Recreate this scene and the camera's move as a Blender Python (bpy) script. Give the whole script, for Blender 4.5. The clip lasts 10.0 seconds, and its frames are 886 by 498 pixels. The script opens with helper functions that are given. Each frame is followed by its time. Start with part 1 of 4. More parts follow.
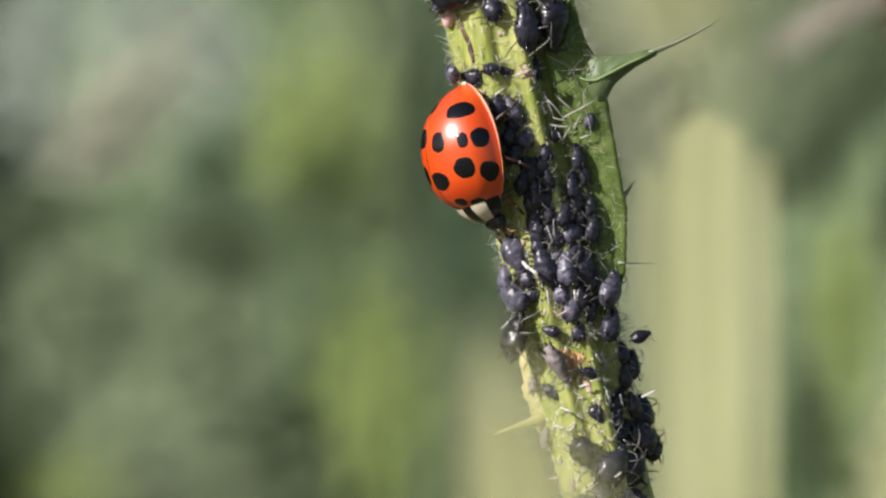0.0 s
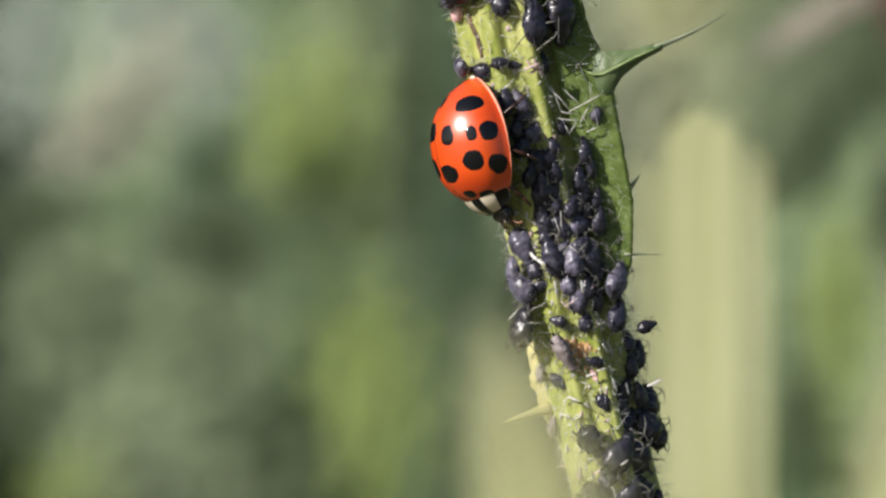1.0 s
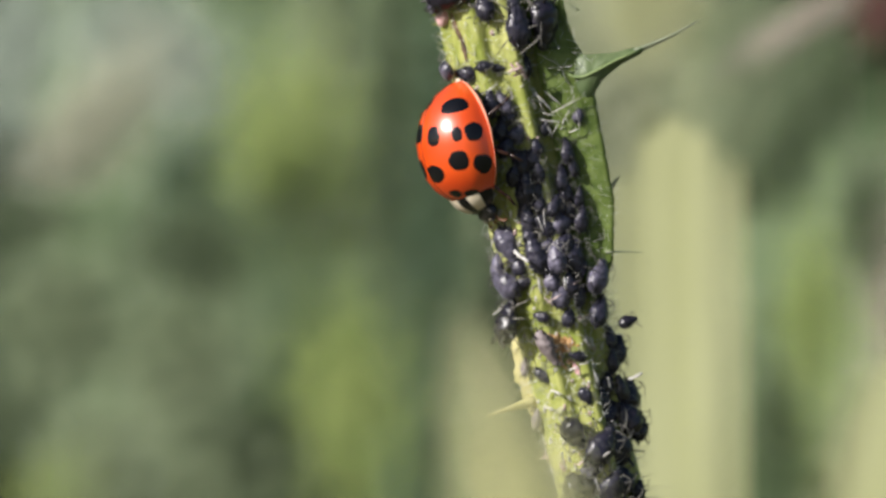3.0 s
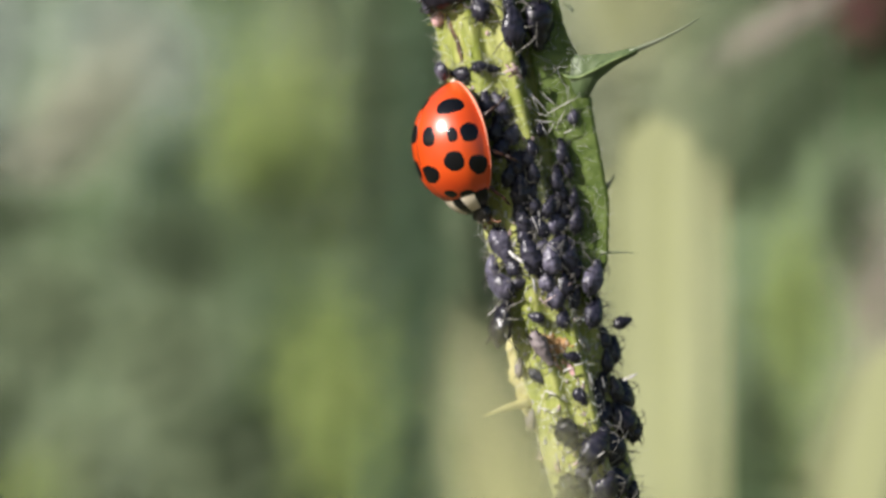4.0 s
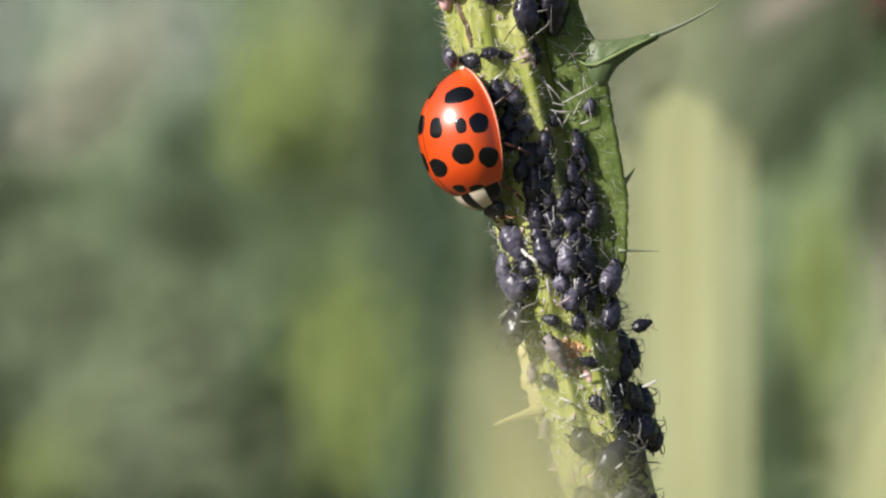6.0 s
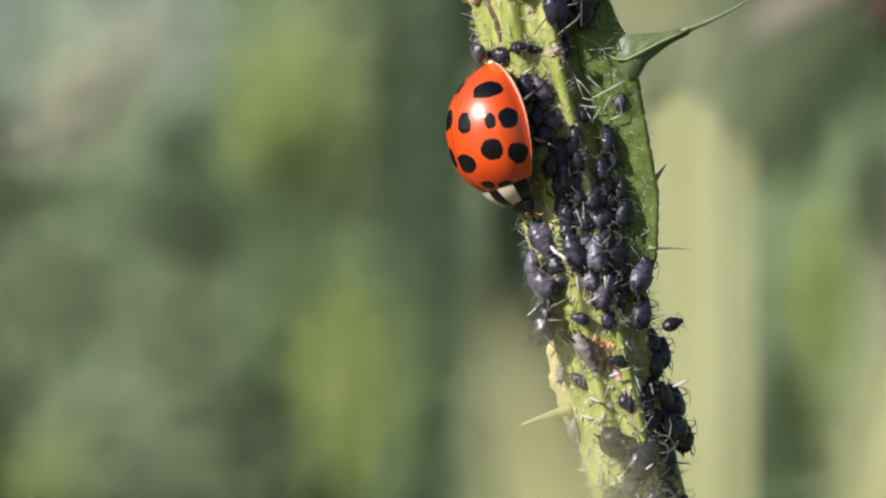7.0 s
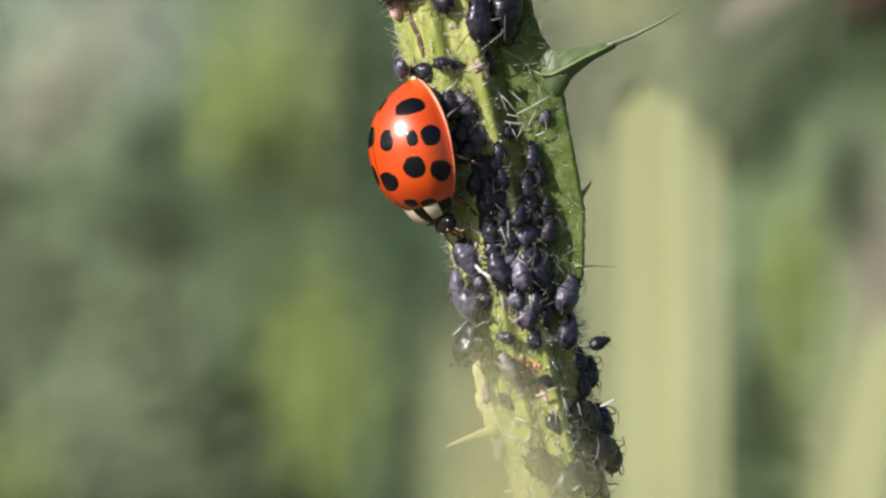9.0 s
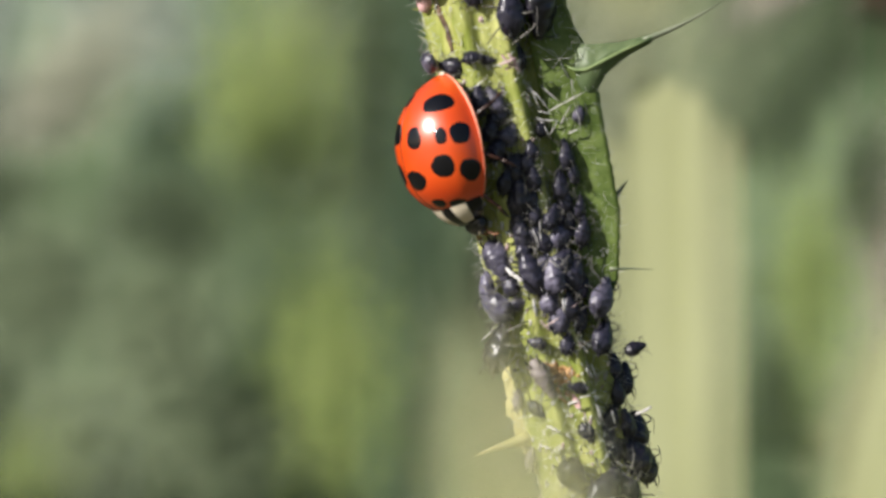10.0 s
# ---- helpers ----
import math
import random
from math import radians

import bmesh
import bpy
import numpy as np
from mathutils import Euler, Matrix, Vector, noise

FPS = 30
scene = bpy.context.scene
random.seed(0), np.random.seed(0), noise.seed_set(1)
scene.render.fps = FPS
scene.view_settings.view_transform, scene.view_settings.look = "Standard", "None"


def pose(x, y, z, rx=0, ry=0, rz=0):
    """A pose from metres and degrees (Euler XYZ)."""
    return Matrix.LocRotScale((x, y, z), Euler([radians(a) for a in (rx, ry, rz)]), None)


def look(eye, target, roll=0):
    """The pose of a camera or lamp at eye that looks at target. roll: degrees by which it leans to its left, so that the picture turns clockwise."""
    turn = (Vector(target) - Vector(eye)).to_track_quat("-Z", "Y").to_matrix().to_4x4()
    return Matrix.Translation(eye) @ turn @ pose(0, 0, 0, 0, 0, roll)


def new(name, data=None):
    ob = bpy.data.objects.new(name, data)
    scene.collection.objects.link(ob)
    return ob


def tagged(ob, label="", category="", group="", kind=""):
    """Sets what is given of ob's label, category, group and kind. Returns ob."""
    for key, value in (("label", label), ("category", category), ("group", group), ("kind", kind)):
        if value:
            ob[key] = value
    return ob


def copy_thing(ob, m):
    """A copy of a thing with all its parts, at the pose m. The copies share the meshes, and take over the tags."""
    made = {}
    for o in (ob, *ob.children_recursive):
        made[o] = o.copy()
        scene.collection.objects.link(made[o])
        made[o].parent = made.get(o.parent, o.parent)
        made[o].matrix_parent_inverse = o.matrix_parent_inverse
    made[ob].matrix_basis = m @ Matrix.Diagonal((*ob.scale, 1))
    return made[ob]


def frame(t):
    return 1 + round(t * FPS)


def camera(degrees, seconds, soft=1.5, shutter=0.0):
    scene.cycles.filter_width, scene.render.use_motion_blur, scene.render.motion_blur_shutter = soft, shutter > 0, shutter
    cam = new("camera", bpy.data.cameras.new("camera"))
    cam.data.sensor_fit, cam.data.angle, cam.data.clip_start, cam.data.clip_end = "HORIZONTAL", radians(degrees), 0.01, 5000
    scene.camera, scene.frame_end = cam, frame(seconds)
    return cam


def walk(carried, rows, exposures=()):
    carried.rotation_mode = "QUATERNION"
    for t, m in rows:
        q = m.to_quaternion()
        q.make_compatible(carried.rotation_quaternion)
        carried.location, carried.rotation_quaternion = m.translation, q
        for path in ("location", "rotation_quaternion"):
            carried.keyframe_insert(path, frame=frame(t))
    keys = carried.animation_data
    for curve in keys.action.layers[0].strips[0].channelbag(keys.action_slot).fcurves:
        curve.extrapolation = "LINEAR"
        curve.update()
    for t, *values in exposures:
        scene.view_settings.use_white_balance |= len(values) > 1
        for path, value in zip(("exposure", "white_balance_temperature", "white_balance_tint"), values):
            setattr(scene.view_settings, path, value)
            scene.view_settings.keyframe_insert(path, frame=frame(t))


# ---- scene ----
MM = 0.001
HEIGHT = 0.5          # the aphid colony sits half a metre above the ground
FOV = 14.0
cam = camera(FOV, 10.0, 2.2)
cam.data.dof.use_dof = True
cam.data.dof.focus_distance = 0.1622
cam.data.dof.aperture_fstop = 84.0


def eye(x, y, z, yaw, pitch, roll):
    """A camera pose from millimetres off its rest place, and degrees."""
    return pose(x * MM, -0.1728 + y * MM, HEIGHT + z * MM, 90 + pitch, roll, yaw)


walk(cam, [
    (0.0, eye(1.11, 6.26, 0.94, 0.422, -0.145, -0.053)),
    (0.5, eye(1.67, 4.84, 0.27, 0.534, 0.031, -0.041)),
    (1.0, eye(0.23, 3.72, 0.57, 0.258, -0.153, -0.064)),
    (1.5, eye(0.05, -2.78, 0.13, 0.167, -0.009, -0.024)),
    (2.0, eye(1.54, -1.77, 0.32, 0.305, 0.006, -0.068)),
    (2.5, eye(0.02, -1.07, -0.16, 0.030, 0.062, 0.034)),
    (3.8, eye(-0.78, -1.52, -0.15, -0.413, 0.052, 0.021)),
    (4.0, eye(-1.18, -1.20, 0.06, -0.511, -0.006, -0.019)),
    (4.5, eye(0.61, -0.29, -0.04, -0.387, 0.149, 0.124)),
    (5.0, eye(0.88, 1.71, 0.42, -0.229, -0.043, 0.089)),
    (5.5, eye(-1.25, 1.63, 0.66, -0.293, -0.339, -0.123)),
    (5.7, eye(-0.18, 6.28, 1.51, -0.128, -0.548, -0.053)),
    (7.0, eye(-2.07, 11.64, 0.96, -0.292, -0.408, -0.200)),
    (7.5, eye(-0.18, 10.77, 0.58, -0.079, -0.331, -0.099)),
    (8.0, eye(0.26, 12.38, 1.55, -0.280, -0.564, -0.101)),
    (8.5, eye(0.41, 15.42, 1.67, -0.371, -0.480, 0.060)),
    (9.0, eye(0.73, 13.98, 2.28, -0.506, -0.590, 0.142)),
    (9.5, eye(0.53, 18.20, 2.54, -0.498, -0.679, 0.205)),
    (10.0, eye(-0.09, 19.82, 2.74, -0.367, -0.755, 0.075)),
], exposures=[(0.0, 0.25, 6380, 13), (10.0, 0.25, 6380, 13)])

# ---- light: sun from the upper left behind the camera, open sky ----
SUN_DIR = Vector((-0.755, -0.46, 0.475)).normalized()
sun = new("sun", bpy.data.lights.new("sun", "SUN"))
sun.data.energy, sun.data.angle, sun.data.color = 5.3, radians(0.53), (1.0, 0.96, 0.89)
sun.matrix_world = look(SUN_DIR * 20 + Vector((0, 0, HEIGHT)), (0, 0, HEIGHT))
world = bpy.data.worlds.new("sky")
scene.world = world
world.use_nodes = True
sky = world.node_tree.nodes.new("ShaderNodeTexSky")
sky.sky_type, sky.sun_disc = "NISHITA", False
sky.sun_elevation = math.asin(SUN_DIR.z)
sky.sun_rotation = math.atan2(SUN_DIR.x, SUN_DIR.y)
world.node_tree.nodes["Background"].inputs["Strength"].default_value = 0.063
world.node_tree.links.new(sky.outputs["Color"], world.node_tree.nodes["Background"].inputs["Color"])


# ---- materials ----
def material(name, low, high, rough=0.5, scale=800.0, bump=0.0, spread=0.0, thin=0.0, coat=0.0, spec=0.5, coarse=0.25, coat_rough=0.08, streak=1.0, coat_ior=1.5, bloom=0.0, relief=0.15):
    """A two-scale mottled surface. scale: grains a metre; spread: change from object to object; thin: light let through."""
    m = bpy.data.materials.new(name)
    m.use_nodes = True
    t, out = m.node_tree, m.node_tree.nodes["Material Output"]
    p = t.nodes["Principled BSDF"]
    place = t.nodes.new("ShaderNodeTexCoord")
    fine, broad = t.nodes.new("ShaderNodeTexNoise"), t.nodes.new("ShaderNodeTexNoise")
    fine.inputs["Scale"].default_value, broad.inputs["Scale"].default_value = scale, scale * coarse
    fine.inputs["Detail"].default_value, broad.inputs["Detail"].default_value = 4, 2
    along = t.nodes.new("ShaderNodeMapping")
    along.inputs["Scale"].default_value = (1, 1, streak)
    t.links.new(place.outputs["Object"], along.inputs["Vector"])
    for n in (fine, broad):
        t.links.new(along.outputs["Vector"], n.inputs["Vector"])
    add = t.nodes.new("ShaderNodeMath")
    add.operation = "ADD"
    t.links.new(fine.outputs["Fac"], add.inputs[0])
    t.links.new(broad.outputs["Fac"], add.inputs[1])
    fac = t.nodes.new("ShaderNodeMapRange")
    fac.inputs["From Min"].default_value, fac.inputs["From Max"].default_value = 0.72, 1.28
    t.links.new(add.outputs[0], fac.inputs["Value"])
    mix = t.nodes.new("ShaderNodeMix")
    mix.data_type = "RGBA"
    mix.inputs["A"].default_value, mix.inputs["B"].default_value = (*low, 1), (*high, 1)
    t.links.new(fac.outputs[0], mix.inputs["Factor"])
    color = mix.outputs["Result"]
    if spread:
        info, hsv = t.nodes.new("ShaderNodeObjectInfo"), t.nodes.new("ShaderNodeHueSaturation")
        v = t.nodes.new("ShaderNodeMapRange")
        v.inputs["To Min"].default_value, v.inputs["To Max"].default_value = 1 - spread, 1 + spread
        t.links.new(info.outputs["Random"], v.inputs["Value"])
        t.links.new(v.outputs[0], hsv.inputs["Value"])
        t.links.new(color, hsv.inputs["Color"])
        color = hsv.outputs["Color"]
    t.links.new(color, p.inputs["Base Color"])
    p.inputs["Roughness"].default_value = rough
    p.inputs["Specular IOR Level"].default_value = spec
    p.inputs["Coat Weight"].default_value = coat
    p.inputs["Coat Roughness"].default_value = coat_rough
    p.inputs["Coat IOR"].default_value = coat_ior
    if bloom:
        p.inputs["Sheen Weight"].default_value, p.inputs["Sheen Roughness"].default_value = bloom, 0.45
        p.inputs["Sheen Tint"].default_value = (0.74, 0.76, 0.92, 1)
    if bump:
        b = t.nodes.new("ShaderNodeBump")
        b.inputs["Strength"].default_value, b.inputs["Distance"].default_value = bump, relief / scale
        t.links.new(add.outputs[0], b.inputs["Height"])
        t.links.new(b.outputs["Normal"], p.inputs["Normal"])
    if thin:
        tr, ms = t.nodes.new("ShaderNodeBsdfTranslucent"), t.nodes.new("ShaderNodeMixShader")
        t.links.new(color, tr.inputs["Color"])
        ms.inputs["Fac"].default_value = thin
        t.links.new(p.outputs[0], ms.inputs[1])
        t.links.new(tr.outputs[0], ms.inputs[2])
        t.links.new(ms.outputs[0], out.inputs["Surface"])
    return m


STEM = material("stem_skin", (0.205, 0.25, 0.028), (0.50, 0.505, 0.17), 0.5, 2600, 1.0, coarse=0.22, streak=0.3)
WING = material("wing_skin", (0.09, 0.145, 0.022), (0.215, 0.29, 0.07), 0.5, 3200, 0.5, thin=0.3, coarse=0.3)
THORN = material("thorn_skin", (0.08, 0.125, 0.045), (0.165, 0.22, 0.095), 0.5, 2600, 0.4, thin=0.2, coarse=0.3, streak=0.5)
VEIN = material("pale_vein", (0.15, 0.22, 0.075), (0.25, 0.32, 0.13), 0.5, 2600, 0.2)
LOBE = material("pale_lobe", (0.58, 0.53, 0.19), (0.78, 0.71, 0.37), 0.5, 1200, 0.3, thin=0.3)
SPINE = material("spine", (0.20, 0.25, 0.14), (0.34, 0.36, 0.25), 0.5, 2000, 0.2, thin=0.2)
HAIR = material("white_hair", (0.84, 0.85, 0.78), (0.92, 0.92, 0.88), 0.4, 2000, thin=0.3)
SCAR = material("brown_scar", (0.045, 0.028, 0.018), (0.22, 0.14, 0.08), 0.8, 3000, 0.8)
RUST = material("rust_scab", (0.42, 0.20, 0.06), (0.70, 0.47, 0.24), 0.7, 3000, 0.9)
SHELL = material("red_shell", (0.66, 0.057, 0.003), (0.78, 0.088, 0.004), 0.40, 700, 0.05, coat=1.0, coat_rough=0.27, spec=0.3, coat_ior=1.6)
SPOT = material("black_spot", (0.003, 0.003, 0.004), (0.006, 0.006, 0.008), 0.35, 900, 0.03, coat=0.7, coat_rough=0.12, spec=0.1, coat_ior=1.5)
CREAM = material("cream_pronotum", (0.60, 0.50, 0.36), (0.74, 0.66, 0.52), 0.35, 1500, 0.1, coat=0.3)
BLACK = material("black_chitin", (0.008, 0.007, 0.007), (0.02, 0.017, 0.015), 0.3, 2000, 0.2, coat=0.3)
LEG = material("dark_brown_leg", (0.012, 0.006, 0.005), (0.06, 0.02, 0.010), 0.35, 2500, 0.2)
PALP = material("brown_mouthpart", (0.12, 0.05, 0.02), (0.25, 0.10, 0.04), 0.4, 2500)
APHID = material("black_aphid", (0.004, 0.004, 0.006), (0.042, 0.039, 0.060), 0.29, 7000, 1.0, spread=0.35, coarse=0.3, bloom=0.09, relief=0.3)
GLOSSY = material("shiny_aphid", (0.004, 0.004, 0.006), (0.026, 0.022, 0.034), 0.30, 6000, 1.0, spread=0.3, coat=0.1, coarse=0.3, relief=0.35)
WAXY = material("grey_waxy_aphid", (0.012, 0.011, 0.017), (0.18, 0.165, 0.23), 0.36, 6000, 1.0, spread=0.3, coarse=0.3, bloom=0.22, relief=0.3)
DULL = material("pinkish_aphid", (0.12, 0.095, 0.095), (0.32, 0.27, 0.27), 0.6, 8000, 0.8, spread=0.15, coarse=0.3)
LIMB = material("aphid_limb", (0.03, 0.027, 0.025), (0.26, 0.245, 0.21), 0.5, 900, spread=0.3)
PINK = material("pink_egg", (0.62, 0.34, 0.34), (0.78, 0.50, 0.48), 0.5, 2500, 0.3)
ROSY = material("rosy_husk", (0.50, 0.34, 0.32), (0.80, 0.66, 0.62), 0.5, 5000, 0.6, thin=0.3)
BLADE = material("pale_blade", (0.72, 0.72, 0.42), (0.83, 0.82, 0.52), 0.5, 300, 0.2, thin=0.5)
RIM = material("rim_glint", (0.66, 0.20, 0.10), (0.80, 0.38, 0.26), 0.5, 1500, 0.1)
HUSK = material("white_husk", (0.55, 0.52, 0.48), (0.85, 0.83, 0.80), 0.5, 2600, 0.4, thin=0.3)
STRAW = material("straw", (0.41, 0.43, 0.21), (0.56, 0.58, 0.34), 0.6, 60, 0.2, thin=0.3, streak=0.3)
REED = material("dry_leaf", (0.47, 0.49, 0.235), (0.635, 0.655, 0.37), 0.6, 60, 0.2, thin=0.3, streak=0.3)
PALE = material("pale_leaf", (0.42, 0.46, 0.29), (0.52, 0.55, 0.37), 0.6, 60, 0.2, thin=0.35)
GREY = material("grey_green_leaf", (0.235, 0.305, 0.155), (0.32, 0.385, 0.22), 0.6, 50, 0.2, thin=0.35)
LIME = material("yellow_green_leaf", (0.35, 0.455, 0.115), (0.45, 0.545, 0.165), 0.5, 50, 0.2, thin=0.35)
DARK = material("dark_green_leaf", (0.058, 0.098, 0.031), (0.092, 0.138, 0.050), 0.5, 50, 0.2, thin=0.35)
BLUE = material("blue_green_leaf", (0.066, 0.13, 0.052), (0.098, 0.17, 0.078), 0.5, 50, 0.2, thin=0.35)
MIST = material("silvery_leaf", (0.42, 0.50, 0.40), (0.52, 0.60, 0.50), 0.6, 50, 0.2, thin=0.35)
BUFF = material("buff_leaf", (0.52, 0.46, 0.38), (0.62, 0.56, 0.46), 0.6, 50, 0.2, thin=0.35)
TAN = material("tan_leaf", (0.49, 0.50, 0.36), (0.60, 0.61, 0.46), 0.6, 50, 0.2, thin=0.35)
RUSSET = material("russet_leaf", (0.16, 0.06, 0.05), (0.22, 0.10, 0.08), 0.6, 50, 0.2, thin=0.35)
SOIL = material("soil", (0.05, 0.05, 0.02), (0.13, 0.13, 0.06), 0.9, 30, 0.8)
HEDGE = material("hedge", (0.06, 0.10, 0.038), (0.125, 0.17, 0.085), 0.8, 16, 0.3, coarse=0.4)


# ---- building helpers; all shapes are modelled in millimetres ----
def part(name, bm, mat, parent=None, label="", smooth=True, recalc=True):
    if recalc:
        bmesh.ops.recalc_face_normals(bm, faces=bm.faces)
    bmesh.ops.scale(bm, vec=(MM, MM, MM), verts=bm.verts)
    me = bpy.data.meshes.new(name)
    bm.to_mesh(me)
    bm.free()
    if smooth:
        me.polygons.foreach_set("use_smooth", [True] * len(me.polygons))
    me.materials.append(mat)
    ob = new(name, me)
    ob.parent = parent
    return tagged(ob, label) if label else ob


def thing(name, label, category, m=None, group="", kind=""):
    ob = new(name)
    ob.empty_display_size = 0.002
    if m is not None:
        ob.matrix_world = m
    return tagged(ob, label, category, group, kind)


def tube(bm, pts, radii, n=6, flat=1.0):
    """A tapered tube along points, closed at both ends."""
    pts = [Vector(p) for p in pts]
    rings = []
    side = None
    for i, p in enumerate(pts):
        d = (pts[min(i + 1, len(pts) - 1)] - pts[max(i - 1, 0)]).normalized()
        if side is None:
            side = d.orthogonal().normalized()
        side = (side - d * side.dot(d)).normalized()
        up = d.cross(side)
        r = radii[i] if hasattr(radii, "__len__") else radii
        rings.append([bm.verts.new(p + (side * math.cos(a) + up * math.sin(a) * flat) * r) for a in (2 * math.pi * k / n for k in range(n))])
    for a, b in zip(rings, rings[1:]):
        for k in range(n):
            bm.faces.new((a[k], a[(k + 1) % n], b[(k + 1) % n], b[k]))
    bm.faces.new(rings[0])
    bm.faces.new(rings[-1][::-1])
    return rings


def bend(a, b, sag, n=6):
    """Points on an arc from a to b, bowed by the vector sag."""
    a, b, sag = Vector(a), Vector(b), Vector(sag)
    return [a.lerp(b, k / n) + sag * math.sin(math.pi * k / n) for k in range(n + 1)]


def grid(bm, rows, closed=False):
    """Faces over rows of points; returns the vertex rows."""
    vs = [[bm.verts.new(p) for p in row] for row in rows]
    for a, b in zip(vs, vs[1:]):
        n = len(a)
        for k in range(n if closed else n - 1):
            bm.faces.new((a[k], a[(k + 1) % n], b[(k + 1) % n], b[k]))
    return vs


def slab(bm, rows, thick):
    """A curved sheet of the given thickness (along y) with closed edges."""
    rows = [[Vector(p) for p in r] for r in rows]
    f = grid(bm, rows)
    b = grid(bm, [[p + Vector((0, thick, 0)) for p in r] for r in rows])
    edge = lambda g: g[0] + [r[-1] for r in g[1:]] + g[-1][-2::-1] + [r[0] for r in g[-2:0:-1]]
    ef, eb = edge(f), edge(b)
    for k in range(len(ef)):
        bm.faces.new((ef[k], ef[(k + 1) % len(ef)], eb[(k + 1) % len(ef)], eb[k]))


def blob(bm, c, r, rough=0.0, seg=10, rings=7):
    c, r = Vector(c), Vector(r) if hasattr(r, "__len__") else Vector((r, r, r))
    rows = []
    for i in range(1, rings):
        t = math.pi * i / rings
        row = []
        for k in range(seg):
            a = 2 * math.pi * k / seg
            d = Vector((math.sin(t) * math.cos(a), math.sin(t) * math.sin(a), math.cos(t)))
            s = 1 + rough * noise.noise(d * 2.1 + c * 3.7)
            row.append(c + Vector((d.x * r.x, d.y * r.y, d.z * r.z)) * s)
        rows.append(row)
    vs = grid(bm, rows, True)
    top, low = bm.verts.new(c + Vector((0, 0, r.z))), bm.verts.new(c - Vector((0, 0, r.z)))
    for k in range(seg):
        bm.faces.new((top, vs[0][(k + 1) % seg], vs[0][k]))
        bm.faces.new((low, vs[-1][k], vs[-1][(k + 1) % seg]))


def site(x, y, z):
    """A place in the world from millimetres off the middle of the colony."""
    return Vector((x * MM, y * MM, HEIGHT + z * MM))


# ---- ground and hedge ----
bm = bmesh.new()
n = 60
rows = []
for i in range(n + 1):
    row = []
    for j in range(n + 1):
        u, v = (2 * i / n - 1), (2 * j / n - 1)
        x, y = u * abs(u) ** 3 * 4e5, v * abs(v) ** 3 * 4e5
        row.append((x, y, 18 * noise.noise(Vector((x, y, 0)) / 260)))
    rows.append(row)
grid(bm, rows)
ground = tagged(part("ground", bm, SOIL), "dark mossy soil under the meadow plants", "ground", kind="structure")

bm = bmesh.new()
rows = []
for i in range(70):
    z = -120 + 1500 * (i / 69) ** 1.3
    row = []
    for j in range(120):
        a = -1.25 + 2.5 * j / 119
        p = Vector((math.sin(a), math.cos(a), 0)) * (1500 + 0.12 * z)
        k = 130 * noise.noise(p / 210 + Vector((0, 0, z / 170))) + 55 * noise.noise(p / 60 + Vector((0, 0, z / 60)))
        row.append(p * (1 + k / 1500) + Vector((0, 0, z)))
    rows.append(row)
grid(bm, rows)
hedge = tagged(part("backdrop", bm, HEDGE), "distant grey-green hedge behind the meadow", "hedge", kind="structure")


# ---- the thistle ----
def axis(z):
    """The stem's middle (x, y) at a height: it leans over the view and straightens towards the ground."""
    if z < -16:
        k = -z - 16
        return 8.70 + 0.2345 * 90 * (1 - math.exp(-k / 90)), 1.5 + 0.00002 * k * k
    return 4.95 - 0.2345 * z + 0.0006 * z * z, 1.5


def radius(z):
    return max(0.5, 2.32 + 0.016 * z - (0.05 * max(0, z - 25))) if z > -16 else min(4.2, 2.06 + 0.006 * (-z - 16))


RIBS = ((-72, 0.09, 14), (-22, 0.10, 12), (20, 0.15, 10), (45, -0.27, 14), (-6, -0.05, 8), (66, 0.05, 9), (115, 0.1, 14), (170, 0.1, 14), (-130, 0.1, 14))


def skin(z, deg, out=0.0):
    """A place on the stem's ribbed surface at a height; 0 degrees faces the path, 90 the shaded side. The outward way too."""
    x, y = axis(z)
    r = radius(z) * (0.95 + sum(h * math.exp(-(((deg - a + 180) % 360 - 180) / w) ** 2) for a, h, w in RIBS))
    r *= 1 + 0.008 * math.cos(radians(deg * 22 + 30 * noise.noise(Vector((z / 5, 0, 0))))) + 0.018 * noise.noise(Vector((deg / 9, z / 1.3, 3))) + 0.02 * noise.noise(Vector((deg / 30, z / 4, 7)))
    a = radians(deg)
    d = Vector((math.sin(a), -math.cos(a), 0))
    return Vector((x, y, z)) + d * (r + out), d


def foot(x, z):
    """The stem's angle below a point seen at (x, z)."""
    s = (x - axis(z)[0]) / radius(z)
    return math.degrees(math.asin(max(-1, min(1, s))))


thistle = thing("thistle", "green ribbed thistle stem with spiny wings, covered in aphids", "plant", pose(0, 0, HEIGHT))
bm = bmesh.new()
heights = [-500 + 484 * k / 60 for k in range(60)] + [-16 + 44 * k / 220 for k in range(221)] + [30, 34, 40, 46, 52]
grid(bm, [[skin(z, d * 2)[0] for d in range(180)] for z in heights], True)
bmesh.ops.holes_fill(bm, edges=[e for e in bm.edges if e.is_boundary])
stem = part("stem", bm, STEM, thistle)


def interp(table, z):
    for (z0, a), (z1, b) in zip(table, table[1:]):
        if z0 >= z >= z1:
            return b + (a - b) * (z - z1) / (z0 - z1)
    return table[0][1] if z > table[0][0] else table[-1][1]


